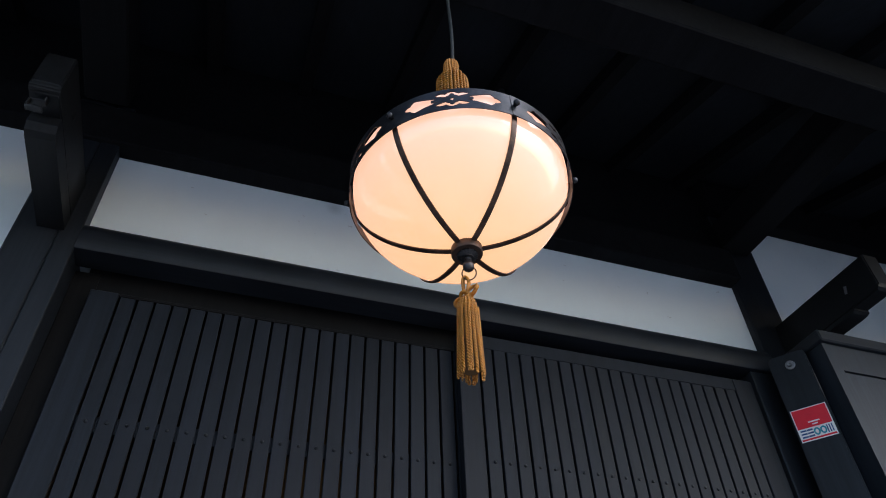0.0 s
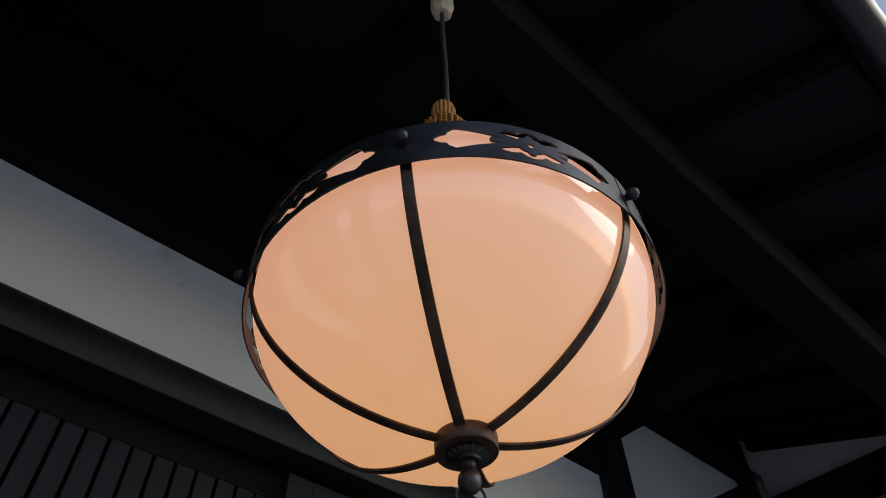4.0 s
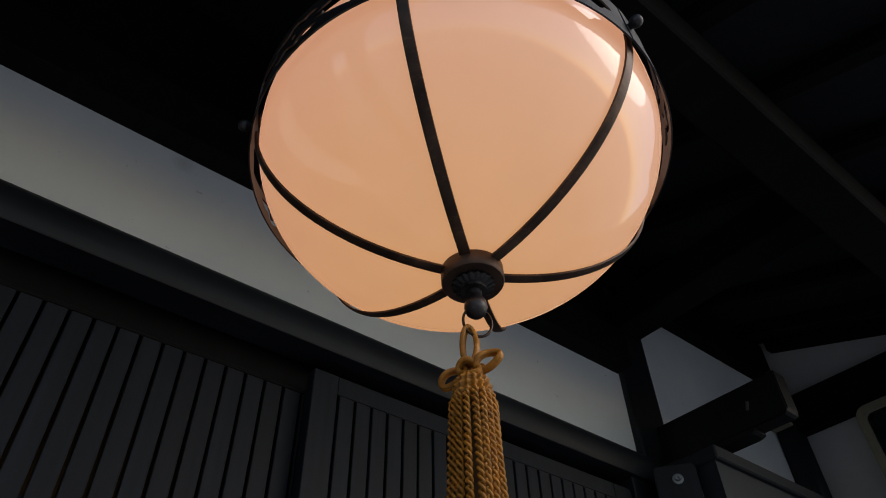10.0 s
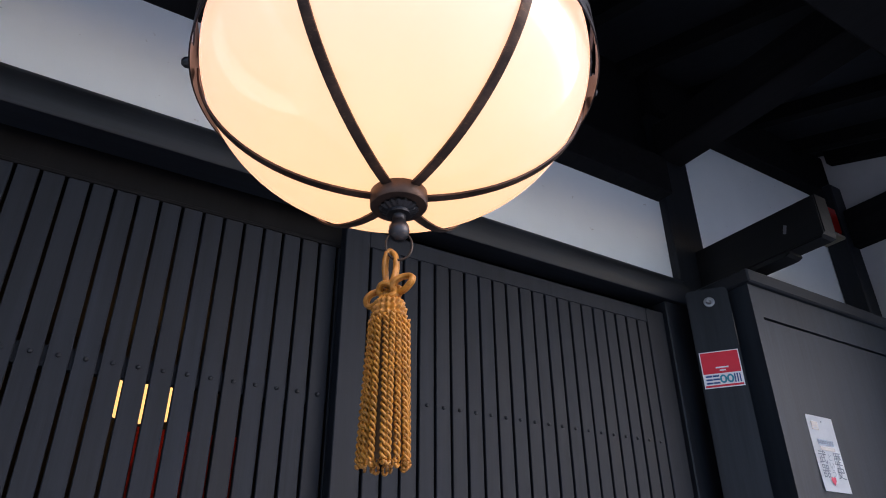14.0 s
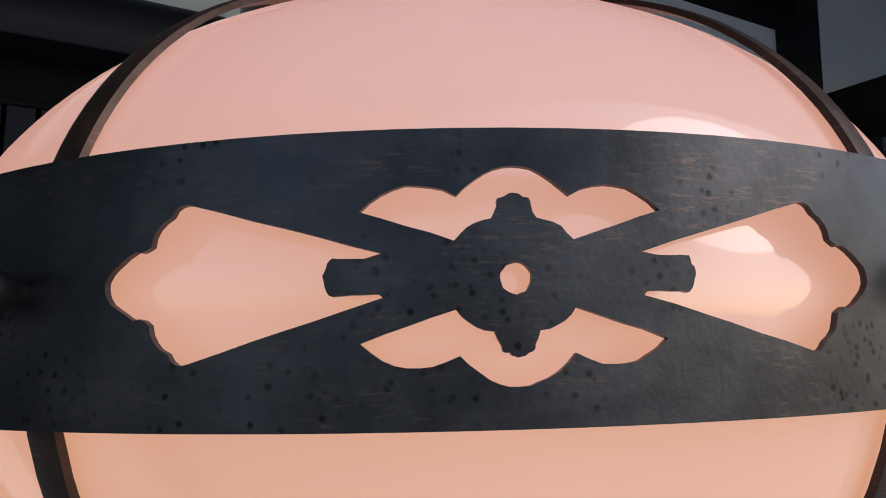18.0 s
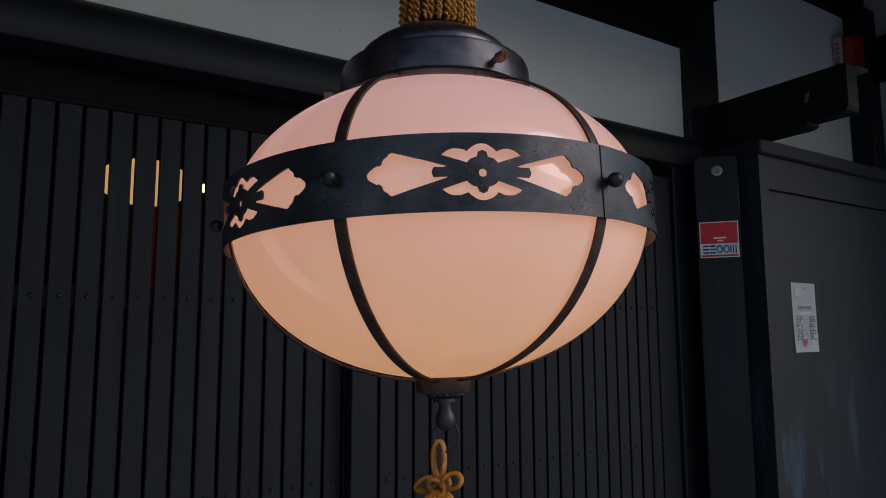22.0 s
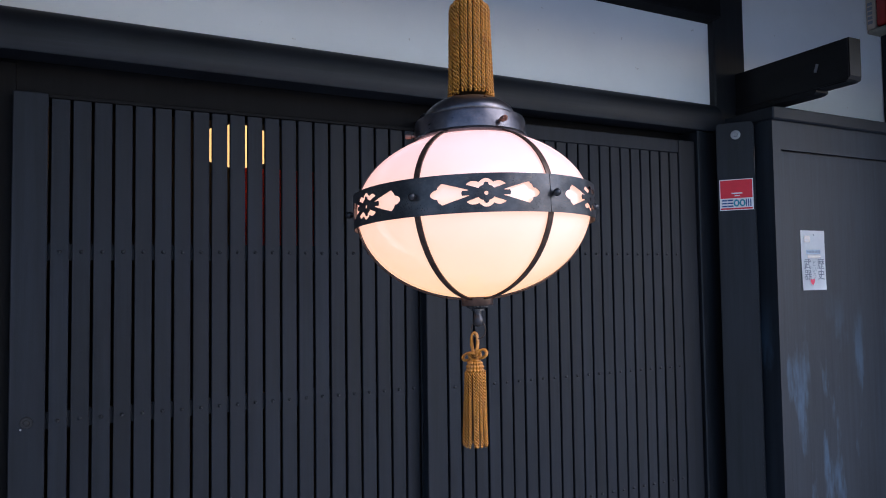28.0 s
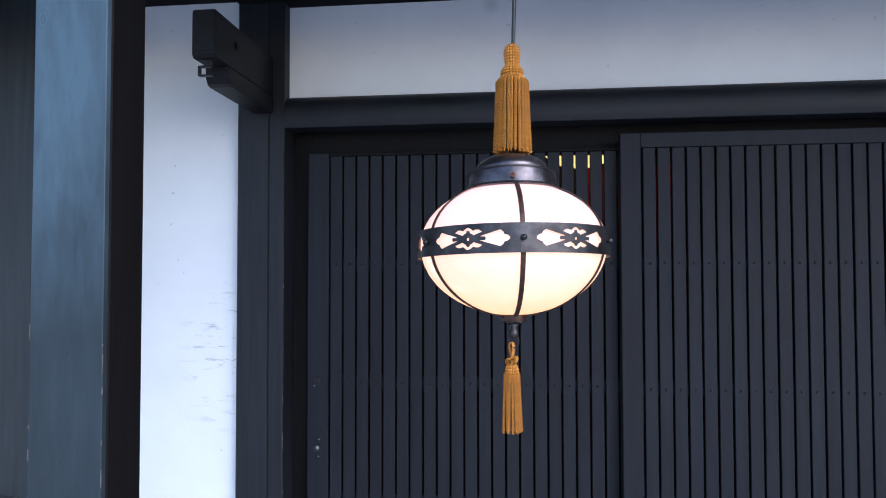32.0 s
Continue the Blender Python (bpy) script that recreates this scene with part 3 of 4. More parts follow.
def chipped(x0, y0, z_lo, z_hi, side, seed):
    """Small broken flakes along an upright edge, larger and closer together low down."""
    rg = random.Random(seed)
    bm = bmesh.new()
    z = z_lo
    while z < z_hi:
        low = 1.0 - (z - z_lo) / (z_hi - z_lo)
        h = rg.uniform(0.005, 0.05) * (0.35 + 1.3 * low)
        w = rg.uniform(0.0004, 0.0015) * (0.6 + 0.9 * low)
        n = max(3, int(h / 0.006))
        ring = []
        for k in range(n + 1):
            q = w * math.sin(math.pi * k / n) * rg.uniform(0.55, 1.0)
            ring.append((x0 - side * q, z + h * k / n))
        outline = ring + [(x0 + side * 0.0007, z + h), (x0 + side * 0.0007, z)]
        ys = (y0 - 0.0008, y0 + 0.001 + w)
        rows_ = [[bm.verts.new((a, y_, c)) for a, c in outline] for y_ in ys]
        bm.faces.new(rows_[0])
        bm.faces.new(rows_[1][::-1])
        m = len(outline)
        for k in range(m):
            bm.faces.new((rows_[0][k], rows_[1][k], rows_[1][(k + 1) % m], rows_[0][(k + 1) % m]))
        z += h + rg.uniform(0.01, 0.19) * (1.6 - low)
    bmesh.ops.recalc_face_normals(bm, faces=bm.faces[:])
    return bm


rng = random.Random(5)
for bm_ in (chipped(PX_R - 0.0015, PY_F, 0.6, 1.62, 1, 5), chipped(PX_L, PY_F, 0.8, 1.56, -1, 8)):
    tagged(part("chipped_edge", bm_, CHIP, pil), "bare wood where the edge is chipped", kind="stuff")
single("chipped_jamb_edge", chipped(-0.812, Y_POST - 0.002, 0.62, 1.55, 1, 11), CHIP, "bare pale wood where the jamb edge is chipped", "chipped edge", kind="stuff")
for xx, zz in ((-0.842, 1.368), (-0.852, 1.166)):
    nl = lathe([(0.0, -0.001), (0.0022, -0.0008), (0.0028, 0.0008)], 12)
    nl.transform(Matrix.Translation((xx, PY_F, zz)) @ Matrix.Rotation(radians(-90), 4, "X"))
    part("nail", nl, RIVET, pil, "dark nail head", 40)
lb = thing("lattice_panel", (-2.0, 0.8, 0), "grey-green board and open black lattice beside the plaster", "lattice")
part("board", box(-1.80, -1.50, 0.785, 0.86, 0, 2.9, 0.003), GREYBOARD, lb, "grey-green weathered board")
for k in range(5):
    part("slat", box(-1.902 - 0.095 * k, -1.855 - 0.095 * k, 0.80, 0.84, 0, 2.36, 0.003), GREYBOARD, lb)
part("top_rail", box(-2.34, -1.80, 0.795, 0.86, 2.36, 2.9, 0.003), SLAT, lb)
for zz in (1.76, 1.135):
    part("rail", box(-2.34, -1.80, 0.812, 0.838, zz - 0.016, zz + 0.016, 0.002), GREYBOARD, lb)
part("backing", box(-3.2, -1.66, 0.93, 1.0, 0, 2.9), BLACK, lb)
hk = tube([(-1.765, 0.783, 0.748), (-1.762, 0.762, 0.752), (-1.735, 0.757, 0.756), (-1.708, 0.762, 0.752), (-1.703, 0.783, 0.748)], 0.006, 8)
part("pull", hk, GREYIRON, lb, "small dull iron pull", 180)
single("wall_left_end", box(-6, -2.34, 0.78, 1.1, 0, 3.2), GREYBOARD, "dark boarded wall of the house", "wall", kind="structure")

# ---- sliding lattice doors ----
RAILS = (1.548, 1.130, 0.717, 0.305)


def lattice_door(name, x0, y, stile_l, count, stile_r, pitch, label, top, head):
    slat_w = pitch - 0.0068
    xs = x0 + stile_l
    x1 = xs + count * pitch + stile_r
    th = thing(name, ((x0 + x1) / 2, y, 0.06), label, "sliding door", kind="structure")
    part("stile", box(x0, xs - 0.007, y, y + 0.034, 0.06, top, 0.002), SLAT, th)
    part("stile", box(x1 - stile_r, x1, y, y + 0.034, 0.06, top, 0.002), SLAT, th)
    part("top_rail", box(xs - 0.007, x1 - stile_r, y + 0.001, y + 0.034, 1.935, top, 0.002), head, th)
    part("bottom_rail", box(xs - 0.007, x1 - stile_r, y + 0.001, y + 0.034, 0.06, 0.16, 0.002), SLAT, th)
    for z in RAILS:
        part("rail", box(xs - 0.007, x1 - stile_r, y + 0.0148, y + 0.034, z - 0.022, z + 0.022, 0.001), SLAT, th)
    sl = mesh_of("slat", box(0, slat_w, 0, 0.014, 0.16, 1.934, 0.0015), SLAT)
    rv = lathe([(0.0, -0.0034), (0.0026, -0.0028), (0.0046, -0.0006), (0.0049, 0.0012)], 12)
    rv.transform(Matrix.Rotation(radians(-90), 4, "X"))
    rv = mesh_of("rivet", rv, RIVET, 60)
    for k in range(count):
        s = shared("slat", sl, th, Matrix.Translation((xs + k * pitch, y + rng.uniform(-0.0006, 0.0006), 0)))
        for z in RAILS[:3]:
            shared("rivet", rv, s, Matrix.Translation((xs + k * pitch + slat_w / 2, y - 0.0012, z)))
    return th


# door 1's top rail is coloured darker to paint in the lintel's shade
door_a = lattice_door("door_1", -0.746, 0.985, 0.0835, 22, 0.075, 0.0481, "black slatted sliding door with rows of rivets, closed", 1.946, BROWN_SHADE)
door_b = lattice_door("door_2", 0.347, 0.94, 0.0745, 21, 0.082, 0.0473, "black slatted sliding door overlapping the other, closed", 1.985, SLAT)
for z, upper in ((1.131, True), (0.896, False)):
    pl = lathe([(0.007, -0.001), (0.0085, -0.0035), (0.0125, -0.0035), (0.0140, -0.0015), (0.0145, 0.001)], 24)
    pl.transform(Matrix.Translation((-0.708, 0.985, z)) @ Matrix.Rotation(radians(-90), 4, "X"))
    lock = part("lock", pl, DARKIRON, door_a, "round black keyhole plate", 40)
    core = lathe([(0.0, -0.0022), (0.0048, -0.0022), (0.0062, -0.0012), (0.0068, 0.001)], 18)
    core.transform(Matrix.Translation((-0.708, 0.985, z)) @ Matrix.Rotation(radians(-90), 4, "X"))
    part("key_barrel", core, BLACK if upper else STEEL, lock, "", 40)
    for dx_, dz_ in (((-0.012, -0.016),) if upper else ((0.006, 0.030), (0.004, -0.030))):
        pin = lathe([(0.0, -0.0014), (0.0022, -0.0010), (0.0028, 0.0006)], 10)
        pin.transform(Matrix.Translation((-0.708 + dx_, 0.985, z + dz_)) @ Matrix.Rotation(radians(-90), 4, "X"))
        part("screw", pin, STEEL, lock, "", 40)

# lamp and red cloth inside, glimpsed between the slats
LX, LY, LZ = 0.69, 6.35, 2.895
il = thing("indoor_lamp", (LX, LY, LZ - 0.25), "glowing round paper lamp hung in the dim room", "lamp")
part("shade", lathe([(max(0.06, 0.42 * math.cos(radians(a))), LZ + 0.215 * math.sin(radians(a))) for a in range(-78, 79, 12)], 28, (LX, LY)), LAMP_PAPER, il, smooth=60)
part("rod", box(LX - 0.006, LX + 0.006, LY - 0.006, LY + 0.006, LZ + 0.2, 3.6), BLACK, il)
ib = thing("indoor_bulb", (LX + 0.54, LY, LZ), "small bright bulb hung in the dim room", "lamp")
part("bulb", lathe([(0.0, LZ - 0.035), (0.018, LZ - 0.03), (0.032, LZ), (0.024, LZ + 0.03), (0.014, LZ + 0.05), (0.0, LZ + 0.052)], 16, (LX + 0.54, LY)), BULB, ib, smooth=60)
part("flex", box(LX + 0.537, LX + 0.543, LY - 0.003, LY + 0.003, LZ + 0.05, 3.6), BLACK, ib)
cl = bmesh.new()
cols = []
for k in range(41):
    x = 0.77 + 1.04 * k / 40
    yy = 6.985 + 0.018 * math.sin(k * 0.9)
    cols.append((cl.verts.new((x, yy, 2.78)), cl.verts.new((x, yy, 1.86))))
for a, b in zip(cols, cols[1:]):
    cl.faces.new((a[0], b[0], b[1], a[1]))
bmesh.ops.solidify(cl, geom=cl.faces[:], thickness=0.004)
single("red_curtain", cl, REDCLOTH, "red cloth hanging in the dim room", "curtain", smooth=60, at=(1.3, 6.985, 2.78))

# ---- things on the wall ----
# bolt on the askew board
bolt = thing("eye_bolt", (1.58, 0.81, 1.99), "round steel bolt head with a worn washer", "bolt")
BOLT = Matrix.Translation((0.066, -0.001, 1.992)) @ Matrix.Rotation(radians(-90), 4, "X")
w = lathe([(0.009, -0.0022), (0.0135, -0.003), (0.0165, -0.0022), (0.0172, -0.0003), (0.0172, 0.002)], 32)
w.transform(BOLT)
part("washer", on_face(w), STEEL, bolt, smooth=40)
w = lathe([(0.0, -0.004), (0.0035, -0.0042), (0.004, -0.009), (0.0075, -0.0095), (0.0088, -0.0075), (0.009, -0.001)], 24)
w.transform(BOLT)
part("head", on_face(w), STEEL, bolt, smooth=40)

# security sticker: red field over a white strip with a plain wordmark of blocks
st = thing("sticker", (1.57, 0.81, 1.71), "square red and white security sticker with a blue wordmark", "sticker")
SX0, SX1, SZ0, SZ1 = 0.004, 0.120, 1.709, 1.825
part("backing", on_face(box(SX0, SX1, -0.0018, -0.0004, SZ0, SZ1)), WHITE, st)
part("red_field", on_face(box(SX0 + 0.003, SX1 - 0.003, -0.0024, -0.0018, SZ0 + 0.045, SZ1 - 0.003)), RED, st)
part("text_bar", on_face(box(0.046, 0.083, -0.0029, -0.0024, 1.770, 1.7745)), WHITE, st, "small white lettering as a bar")
part("text_bar", on_face(box(0.056, 0.074, -0.0029, -0.0024, 1.761, 1.765)), WHITE, st, "small white lettering as a bar")
part("stripe", on_face(box(SX0 + 0.003, SX1 - 0.003, -0.0024, -0.0018, SZ0 + 0.003, SZ0 + 0.009)), RED, st)


def wordmark_blocks(parent, x0, x1, z0, z1, y):
    """Five plain shapes (bars, rings, uprights) in the wordmark's colours."""
    w = (x1 - x0) / 5
    t = (z1 - z0) / 5
    for k in range(5):
        a, b = x0 + k * w + 0.001, x0 + (k + 1) * w - 0.001
        bm = bmesh.new()
        if k < 2:
            for j in (0, 2, 4):
                box(a, b, y, y + 0.0005, z0 + j * t, z0 + (j + 1) * t, bm=bm)
        elif k < 4:
            pts = [(math.cos(2 * math.pi * q / 24), math.sin(2 * math.pi * q / 24)) for q in range(24)]
            cx, cz, rx, rz = (a + b) / 2, (z0 + z1) / 2, (b - a) / 2 * 1.12, (z1 - z0) / 2
            inner = [bm.verts.new((cx + c * (rx - t), y, cz + s * (rz - t))) for c, s in pts]
            outer = [bm.verts.new((cx + c * rx, y, cz + s * rz)) for c, s in pts]
            for q in range(24):
                bm.faces.new((inner[q], outer[q], outer[(q + 1) % 24], inner[(q + 1) % 24]))
            bmesh.ops.solidify(bm, geom=bm.faces[:], thickness=0.0005)
        else:
            for j in (0, 0.41, 0.82):
                box(a + j * (b - a), a + (j + 0.2) * (b - a), y, y + 0.0005, z0, z1, bm=bm)
        part("wordmark_shape", on_face(bm), TEAL if k in (2, 3) else NAVY, parent)


wordmark_blocks(st, SX0 + 0.007, SX1 - 0.007, SZ0 + 0.013, SZ0 + 0.040, -0.0024)

# paper notice pinned on the board panel
pn = thing("paper_notice", (1.84, 0.705, 1.41), "white paper notice pinned to the black board", "notice")
PX0, PX1, PZ0, PZ1 = 1.773, 1.909, 1.407, 1.630
sheet = bmesh.new()
for i in range(9):
    for j in range(2):
        u = i / 8
        sheet.verts.new((PX0 + j * (PX1 - PX0), 0.7062 - 0.004 * (u ** 3) * (1 - 0.4 * j), PZ1 - u * (PZ1 - PZ0)))
sheet.verts.ensure_lookup_table()
for i in range(8):
    sheet.faces.new((sheet.verts[2 * i], sheet.verts[2 * i + 2], sheet.verts[2 * i + 3], sheet.verts[2 * i + 1]))
bmesh.ops.solidify(sheet, geom=sheet.faces[:], thickness=0.0006)
part("sheet", sheet, PAPER, pn, smooth=60)


def on_paper(name, u0, u1, v0, v1, material, label=""):
    """A mark on the sheet: u across from 0 to 1, v down from 0 to 1."""
    vm = (v0 + v1) / 2
    y = 0.7045 - 0.004 * vm ** 3
    X = lambda u: PX0 + u * (PX1 - PX0)
    Z = lambda v: PZ1 - v * (PZ1 - PZ0)
    return part(name, box(X(u0), X(u1), y - 0.0008, y, Z(v1), Z(v0)), material, pn, label)


on_paper("seal_mark", 0.12, 0.36, 0.09, 0.20, STAMP, "pale tan stamp")
for q in range(4):
    on_paper("seal_stroke", 0.15 + 0.03 * (q % 2), 0.32 - 0.03 * (q % 3), 0.105 + 0.022 * q, 0.115 + 0.022 * q, INKPALE)
on_paper("pin", 0.50, 0.535, 0.065, 0.085, INK)
on_paper("print_field", 0.20, 0.78, 0.325, 0.395, PALEBLUE, "pale blue printed field")
for q in range(9):
    on_paper("print_mark", 0.22 + 0.062 * q, 0.262 + 0.062 * q, 0.338, 0.382, INK, "printed line as bars").location.y -= 0.001
on_paper("text_bar", 0.24, 0.78, 0.42, 0.465, STAMP, "printed line as a bar")


def glyph(char, u, v, size, material):
    """One written character, its centre at (u, v) on the sheet."""
    cu = bpy.data.curves.new("glyph", "FONT")
    cu.body = char
    cu.align_x, cu.align_y = "CENTER", "CENTER"
    cu.size = size
    cu.extrude = 0.0002
    tmp = bpy.data.objects.new("glyph", cu)
    me = bpy.data.meshes.new_from_object(tmp)
    bpy.data.objects.remove(tmp)
    bpy.data.curves.remove(cu)
    me.name = "character"
    me.materials.clear()
    me.materials.append(material)
    m = Matrix.Translation((PX0 + u * (PX1 - PX0), 0.7036 - 0.004 * v ** 3, PZ1 - v * (PZ1 - PZ0))) @ Matrix.Rotation(radians(90), 4, "X")
    shared("character", me, pn, m, "printed character")


for char, u, v, size, ink in (("歴", 0.77, 0.575, 0.042, INK), ("史", 0.77, 0.755, 0.042, INK), ("と", 0.49, 0.56, 0.026, INKPALE), ("い", 0.49, 0.665, 0.026, INKPALE), ("う", 0.49, 0.77, 0.026, INKPALE),
                              ("武", 0.22, 0.575, 0.042, INK), ("器", 0.22, 0.755, 0.042, INK)):
    glyph(char, u, v, size, ink)
hb = prism([(1.814, 1.436), (1.824, 1.4255), (1.825, 1.4235), (1.826, 1.4255), (1.836, 1.438), (1.836, 1.446), (1.831, 1.449), (1.825, 1.445), (1.819, 1.449), (1.814, 1.445)], 0.6994, 0.7002)
part("heart_mark", hb, HEART, pn)

# alarm box high in the corner
al = thing("alarm_box", (2.72, 0.9, 2.58), "cream alarm box with a red lamp lens high in the corner", "alarm")
part("body", box(2.660, 2.752, 0.928, 0.968, 2.608, 2.758, 0.005, segments=2), CREAM, al)
part("lens", box(2.664, 2.748, 0.872, 0.927, 2.612, 2.752, 0.012, segments=2), REDLAMP, al, "red plastic lens")
part("base", box(2.660, 2.752, 0.870, 0.966, 2.589, 2.607, 0.004), OLIVE, al, "cream base, coloured darker for the eave shade")
for k in range(5):
    part("letter_bar", box(2.6588, 2.660, 0.938, 0.960, 2.632 + 0.022 * k, 2.646 + 0.022 * k), INK, al, "lettering as a plain bar")

# glazed meter box on the side wall
mb = thing("meter_box", (2.8, 0.45, 2.1), "cream-framed meter box with dark glass on the side wall", "meter box")


def round_rect(y0, y1, z0, z1, r):
    pts = []
    for cy, cz, a0 in ((y1 - r, z1 - r, 0), (y0 + r, z1 - r, 90), (y0 + r, z0 + r, 180), (y1 - r, z0 + r, 270)):
        for k in range(7):
            a = radians(a0 + 15 * k)
            pts.append((cy + r * math.cos(a), cz + r * math.sin(a)))
    return pts


def frame_ring(outer, inner, x0, x1):
    bm = bmesh.new()
    n = len(outer)
    rows = [[bm.verts.new((x, a, b)) for a, b in pts] for x in (x0, x1) for pts in (outer, inner)]
    of, inf, ob_, ib = rows
    for k in range(n):
        j = (k + 1) % n
        bm.faces.new((of[k], of[j], inf[j], inf[k]))
        bm.faces.new((ob_[k], ib[k], ib[j], ob_[j]))
        bm.faces.new((of[k], ob_[k], ob_[j], of[j]))
        bm.faces.new((inf[k], inf[j], ib[j], ib[k]))
    bmesh.ops.recalc_face_normals(bm, faces=bm.faces[:])
    return bm


part("frame", frame_ring(round_rect(0.18, 0.615, 2.06, 2.555, 0.05), round_rect(0.215, 0.58, 2.095, 2.52, 0.03), 2.765, 2.848), OLIVE, mb, smooth=40)
part("pane", box(2.78, 2.786, 0.21, 0.585, 2.09, 2.525), GLASSDARK, mb)
part("backing", box(2.82, 2.848, 0.21, 0.585, 2.09, 2.525), BLACK, mb)
part("dial", box(2.776, 2.7795, 0.42, 0.52, 2.38, 2.44), INKPALE, mb)

# unlit globe lamp under the eaves
gl = thing("globe_lamp", (0.464, 0.625, 2.366), "unlit white globe lamp under the eaves", "lamp")
prof = [(0.0, 2.366)]
for k in range(1, 22):
    a = -90 + 165 * k / 21
    prof.append((0.15 * math.cos(radians(a)), 2.516 + 0.15 * math.sin(radians(a))))
part("globe", lathe(prof, 40, (0.464, 0.625)), MILK, gl, smooth=180)
part("fitting", lathe([(0.055, 2.648), (0.06, 2.65), (0.06, 2.675), (0.02, 2.69), (0.012, 2.70), (0.012, roof_z(0.625) + 0.068)], 24, (0.464, 0.625)), BLACK, gl, smooth=40)

# ---- the lantern ----
ZE = 1.575          # height of the band's middle
A, BU, BL = 0.1865, 0.126, 0.1405
PHASE = -83.6
lan = thing("lantern", (0, 0, ZE), "lit opal glass lantern in a pierced dark iron frame", "lantern")


def glass_r(z):
    d = z - ZE
    b = BU if d > 0 else BL
    return A * math.sqrt(max(0.0, 1 - (d / b) ** 2))


prof = []
for k in range(0, 33):
    a = radians(-90 + 90 * k / 32)
    prof.append((A * math.cos(a), ZE + BL * math.sin(a)))
for k in range(1, 24):
    a = radians(66 * k / 23)
    prof.append((A * math.cos(a), ZE + BU * math.sin(a)))
prof[0] = (0.0, ZE - BL)
part("glass", lathe(prof, 96), OPAL, lan, "glowing milky glass bowl", 180)

# pierced band: one sixth drawn flat, filled, cut fine, bent round and thickened
R_BAND, H_BAND, SIXTH = 0.193, 0.0265, radians(60)


def arc_pts(p, q, bulge, n=8):
    """Points from p to q on an arc that swells to the left by bulge."""
    p, q = Vector(p), Vector(q)
    d = q - p
    nrm = Vector((-d.y, d.x)).normalized()
    return [p + d * (k / n) + nrm * bulge * (1 - (2 * k / n - 1) ** 2) for k in range(n)]


def petals(sign):
    pts = []
    pts += arc_pts((-27.4, 11.6), (-10.2, 14.0), 3.2)
    pts += arc_pts((-10.2, 14.0), (10.2, 14.0), 5.4, 12)
    pts += arc_pts((10.2, 14.0), (27.4, 11.6), 3.2)
    pts += arc_pts((27.4, 11.6), (10.6, 6.0), 0.0, 4)
    pts += arc_pts((10.6, 6.0), (4.0, 9.9), -0.9, 5)
    pts += arc_pts((4.0, 9.9), (3.0, 12.4), 0.0, 2)
    pts += arc_pts((3.0, 12.4), (1.7, 13.7), -0.5, 4)
    pts += arc_pts((1.7, 13.7), (-1.7, 13.7), -0.75, 6)
    pts += arc_pts((-1.7, 13.7), (-3.0, 12.4), -0.5, 4)
    pts += arc_pts((-3.0, 12.4), (-4.0, 9.9), 0.0, 2)
    pts += arc_pts((-4.0, 9.9), (-10.6, 6.0), -0.9, 5)
    pts += arc_pts((-10.6, 6.0), (-27.4, 11.6), 0.0, 4)
    return [(x / 1000, sign * y / 1000) for x, y in (tuple(p) for p in pts)]


def wedge(sign):
    pts = []
    pts += arc_pts((23.4, 3.9), (58.8, 14.4), 0.0, 6)
    pts += arc_pts((58.8, 14.4), (63.2, 12.6), 1.0, 4)
    pts += arc_pts((63.2, 12.6), (67.3, 7.2), 1.0, 4)
    pts += arc_pts((67.3, 7.2), (70.7, 6.3), -0.5, 3)
    pts += arc_pts((70.7, 6.3), (70.7, -6.3), 6.9, 12)
    pts += arc_pts((70.7, -6.3), (67.3, -7.2), -0.5, 3)
    pts += arc_pts((67.3, -7.2), (63.2, -12.6), 1.0, 4)
    pts += arc_pts((63.2, -12.6), (58.8, -14.4), 1.0, 4)
    pts += arc_pts((58.8, -14.4), (23.4, -3.9), 0.0, 6)
    pts += arc_pts((23.4, -3.9), (24.0, -3.2), 0.0, 1)
    pts += arc_pts((24.0, -3.2), (31.2, -3.3), 0.0, 3)
    pts += arc_pts((31.2, -3.3), (33.3, -1.8), -0.75, 4)
    pts += arc_pts((33.3, -1.8), (33.3, 1.8), -0.6, 5)
    pts += arc_pts((33.3, 1.8), (31.2, 3.3), -0.75, 4)
    pts += arc_pts((31.2, 3.3), (24.0, 3.2), 0.0, 3)
    return [(sign * x / 1000, y / 1000) for x, y in (tuple(p) for p in pts)]


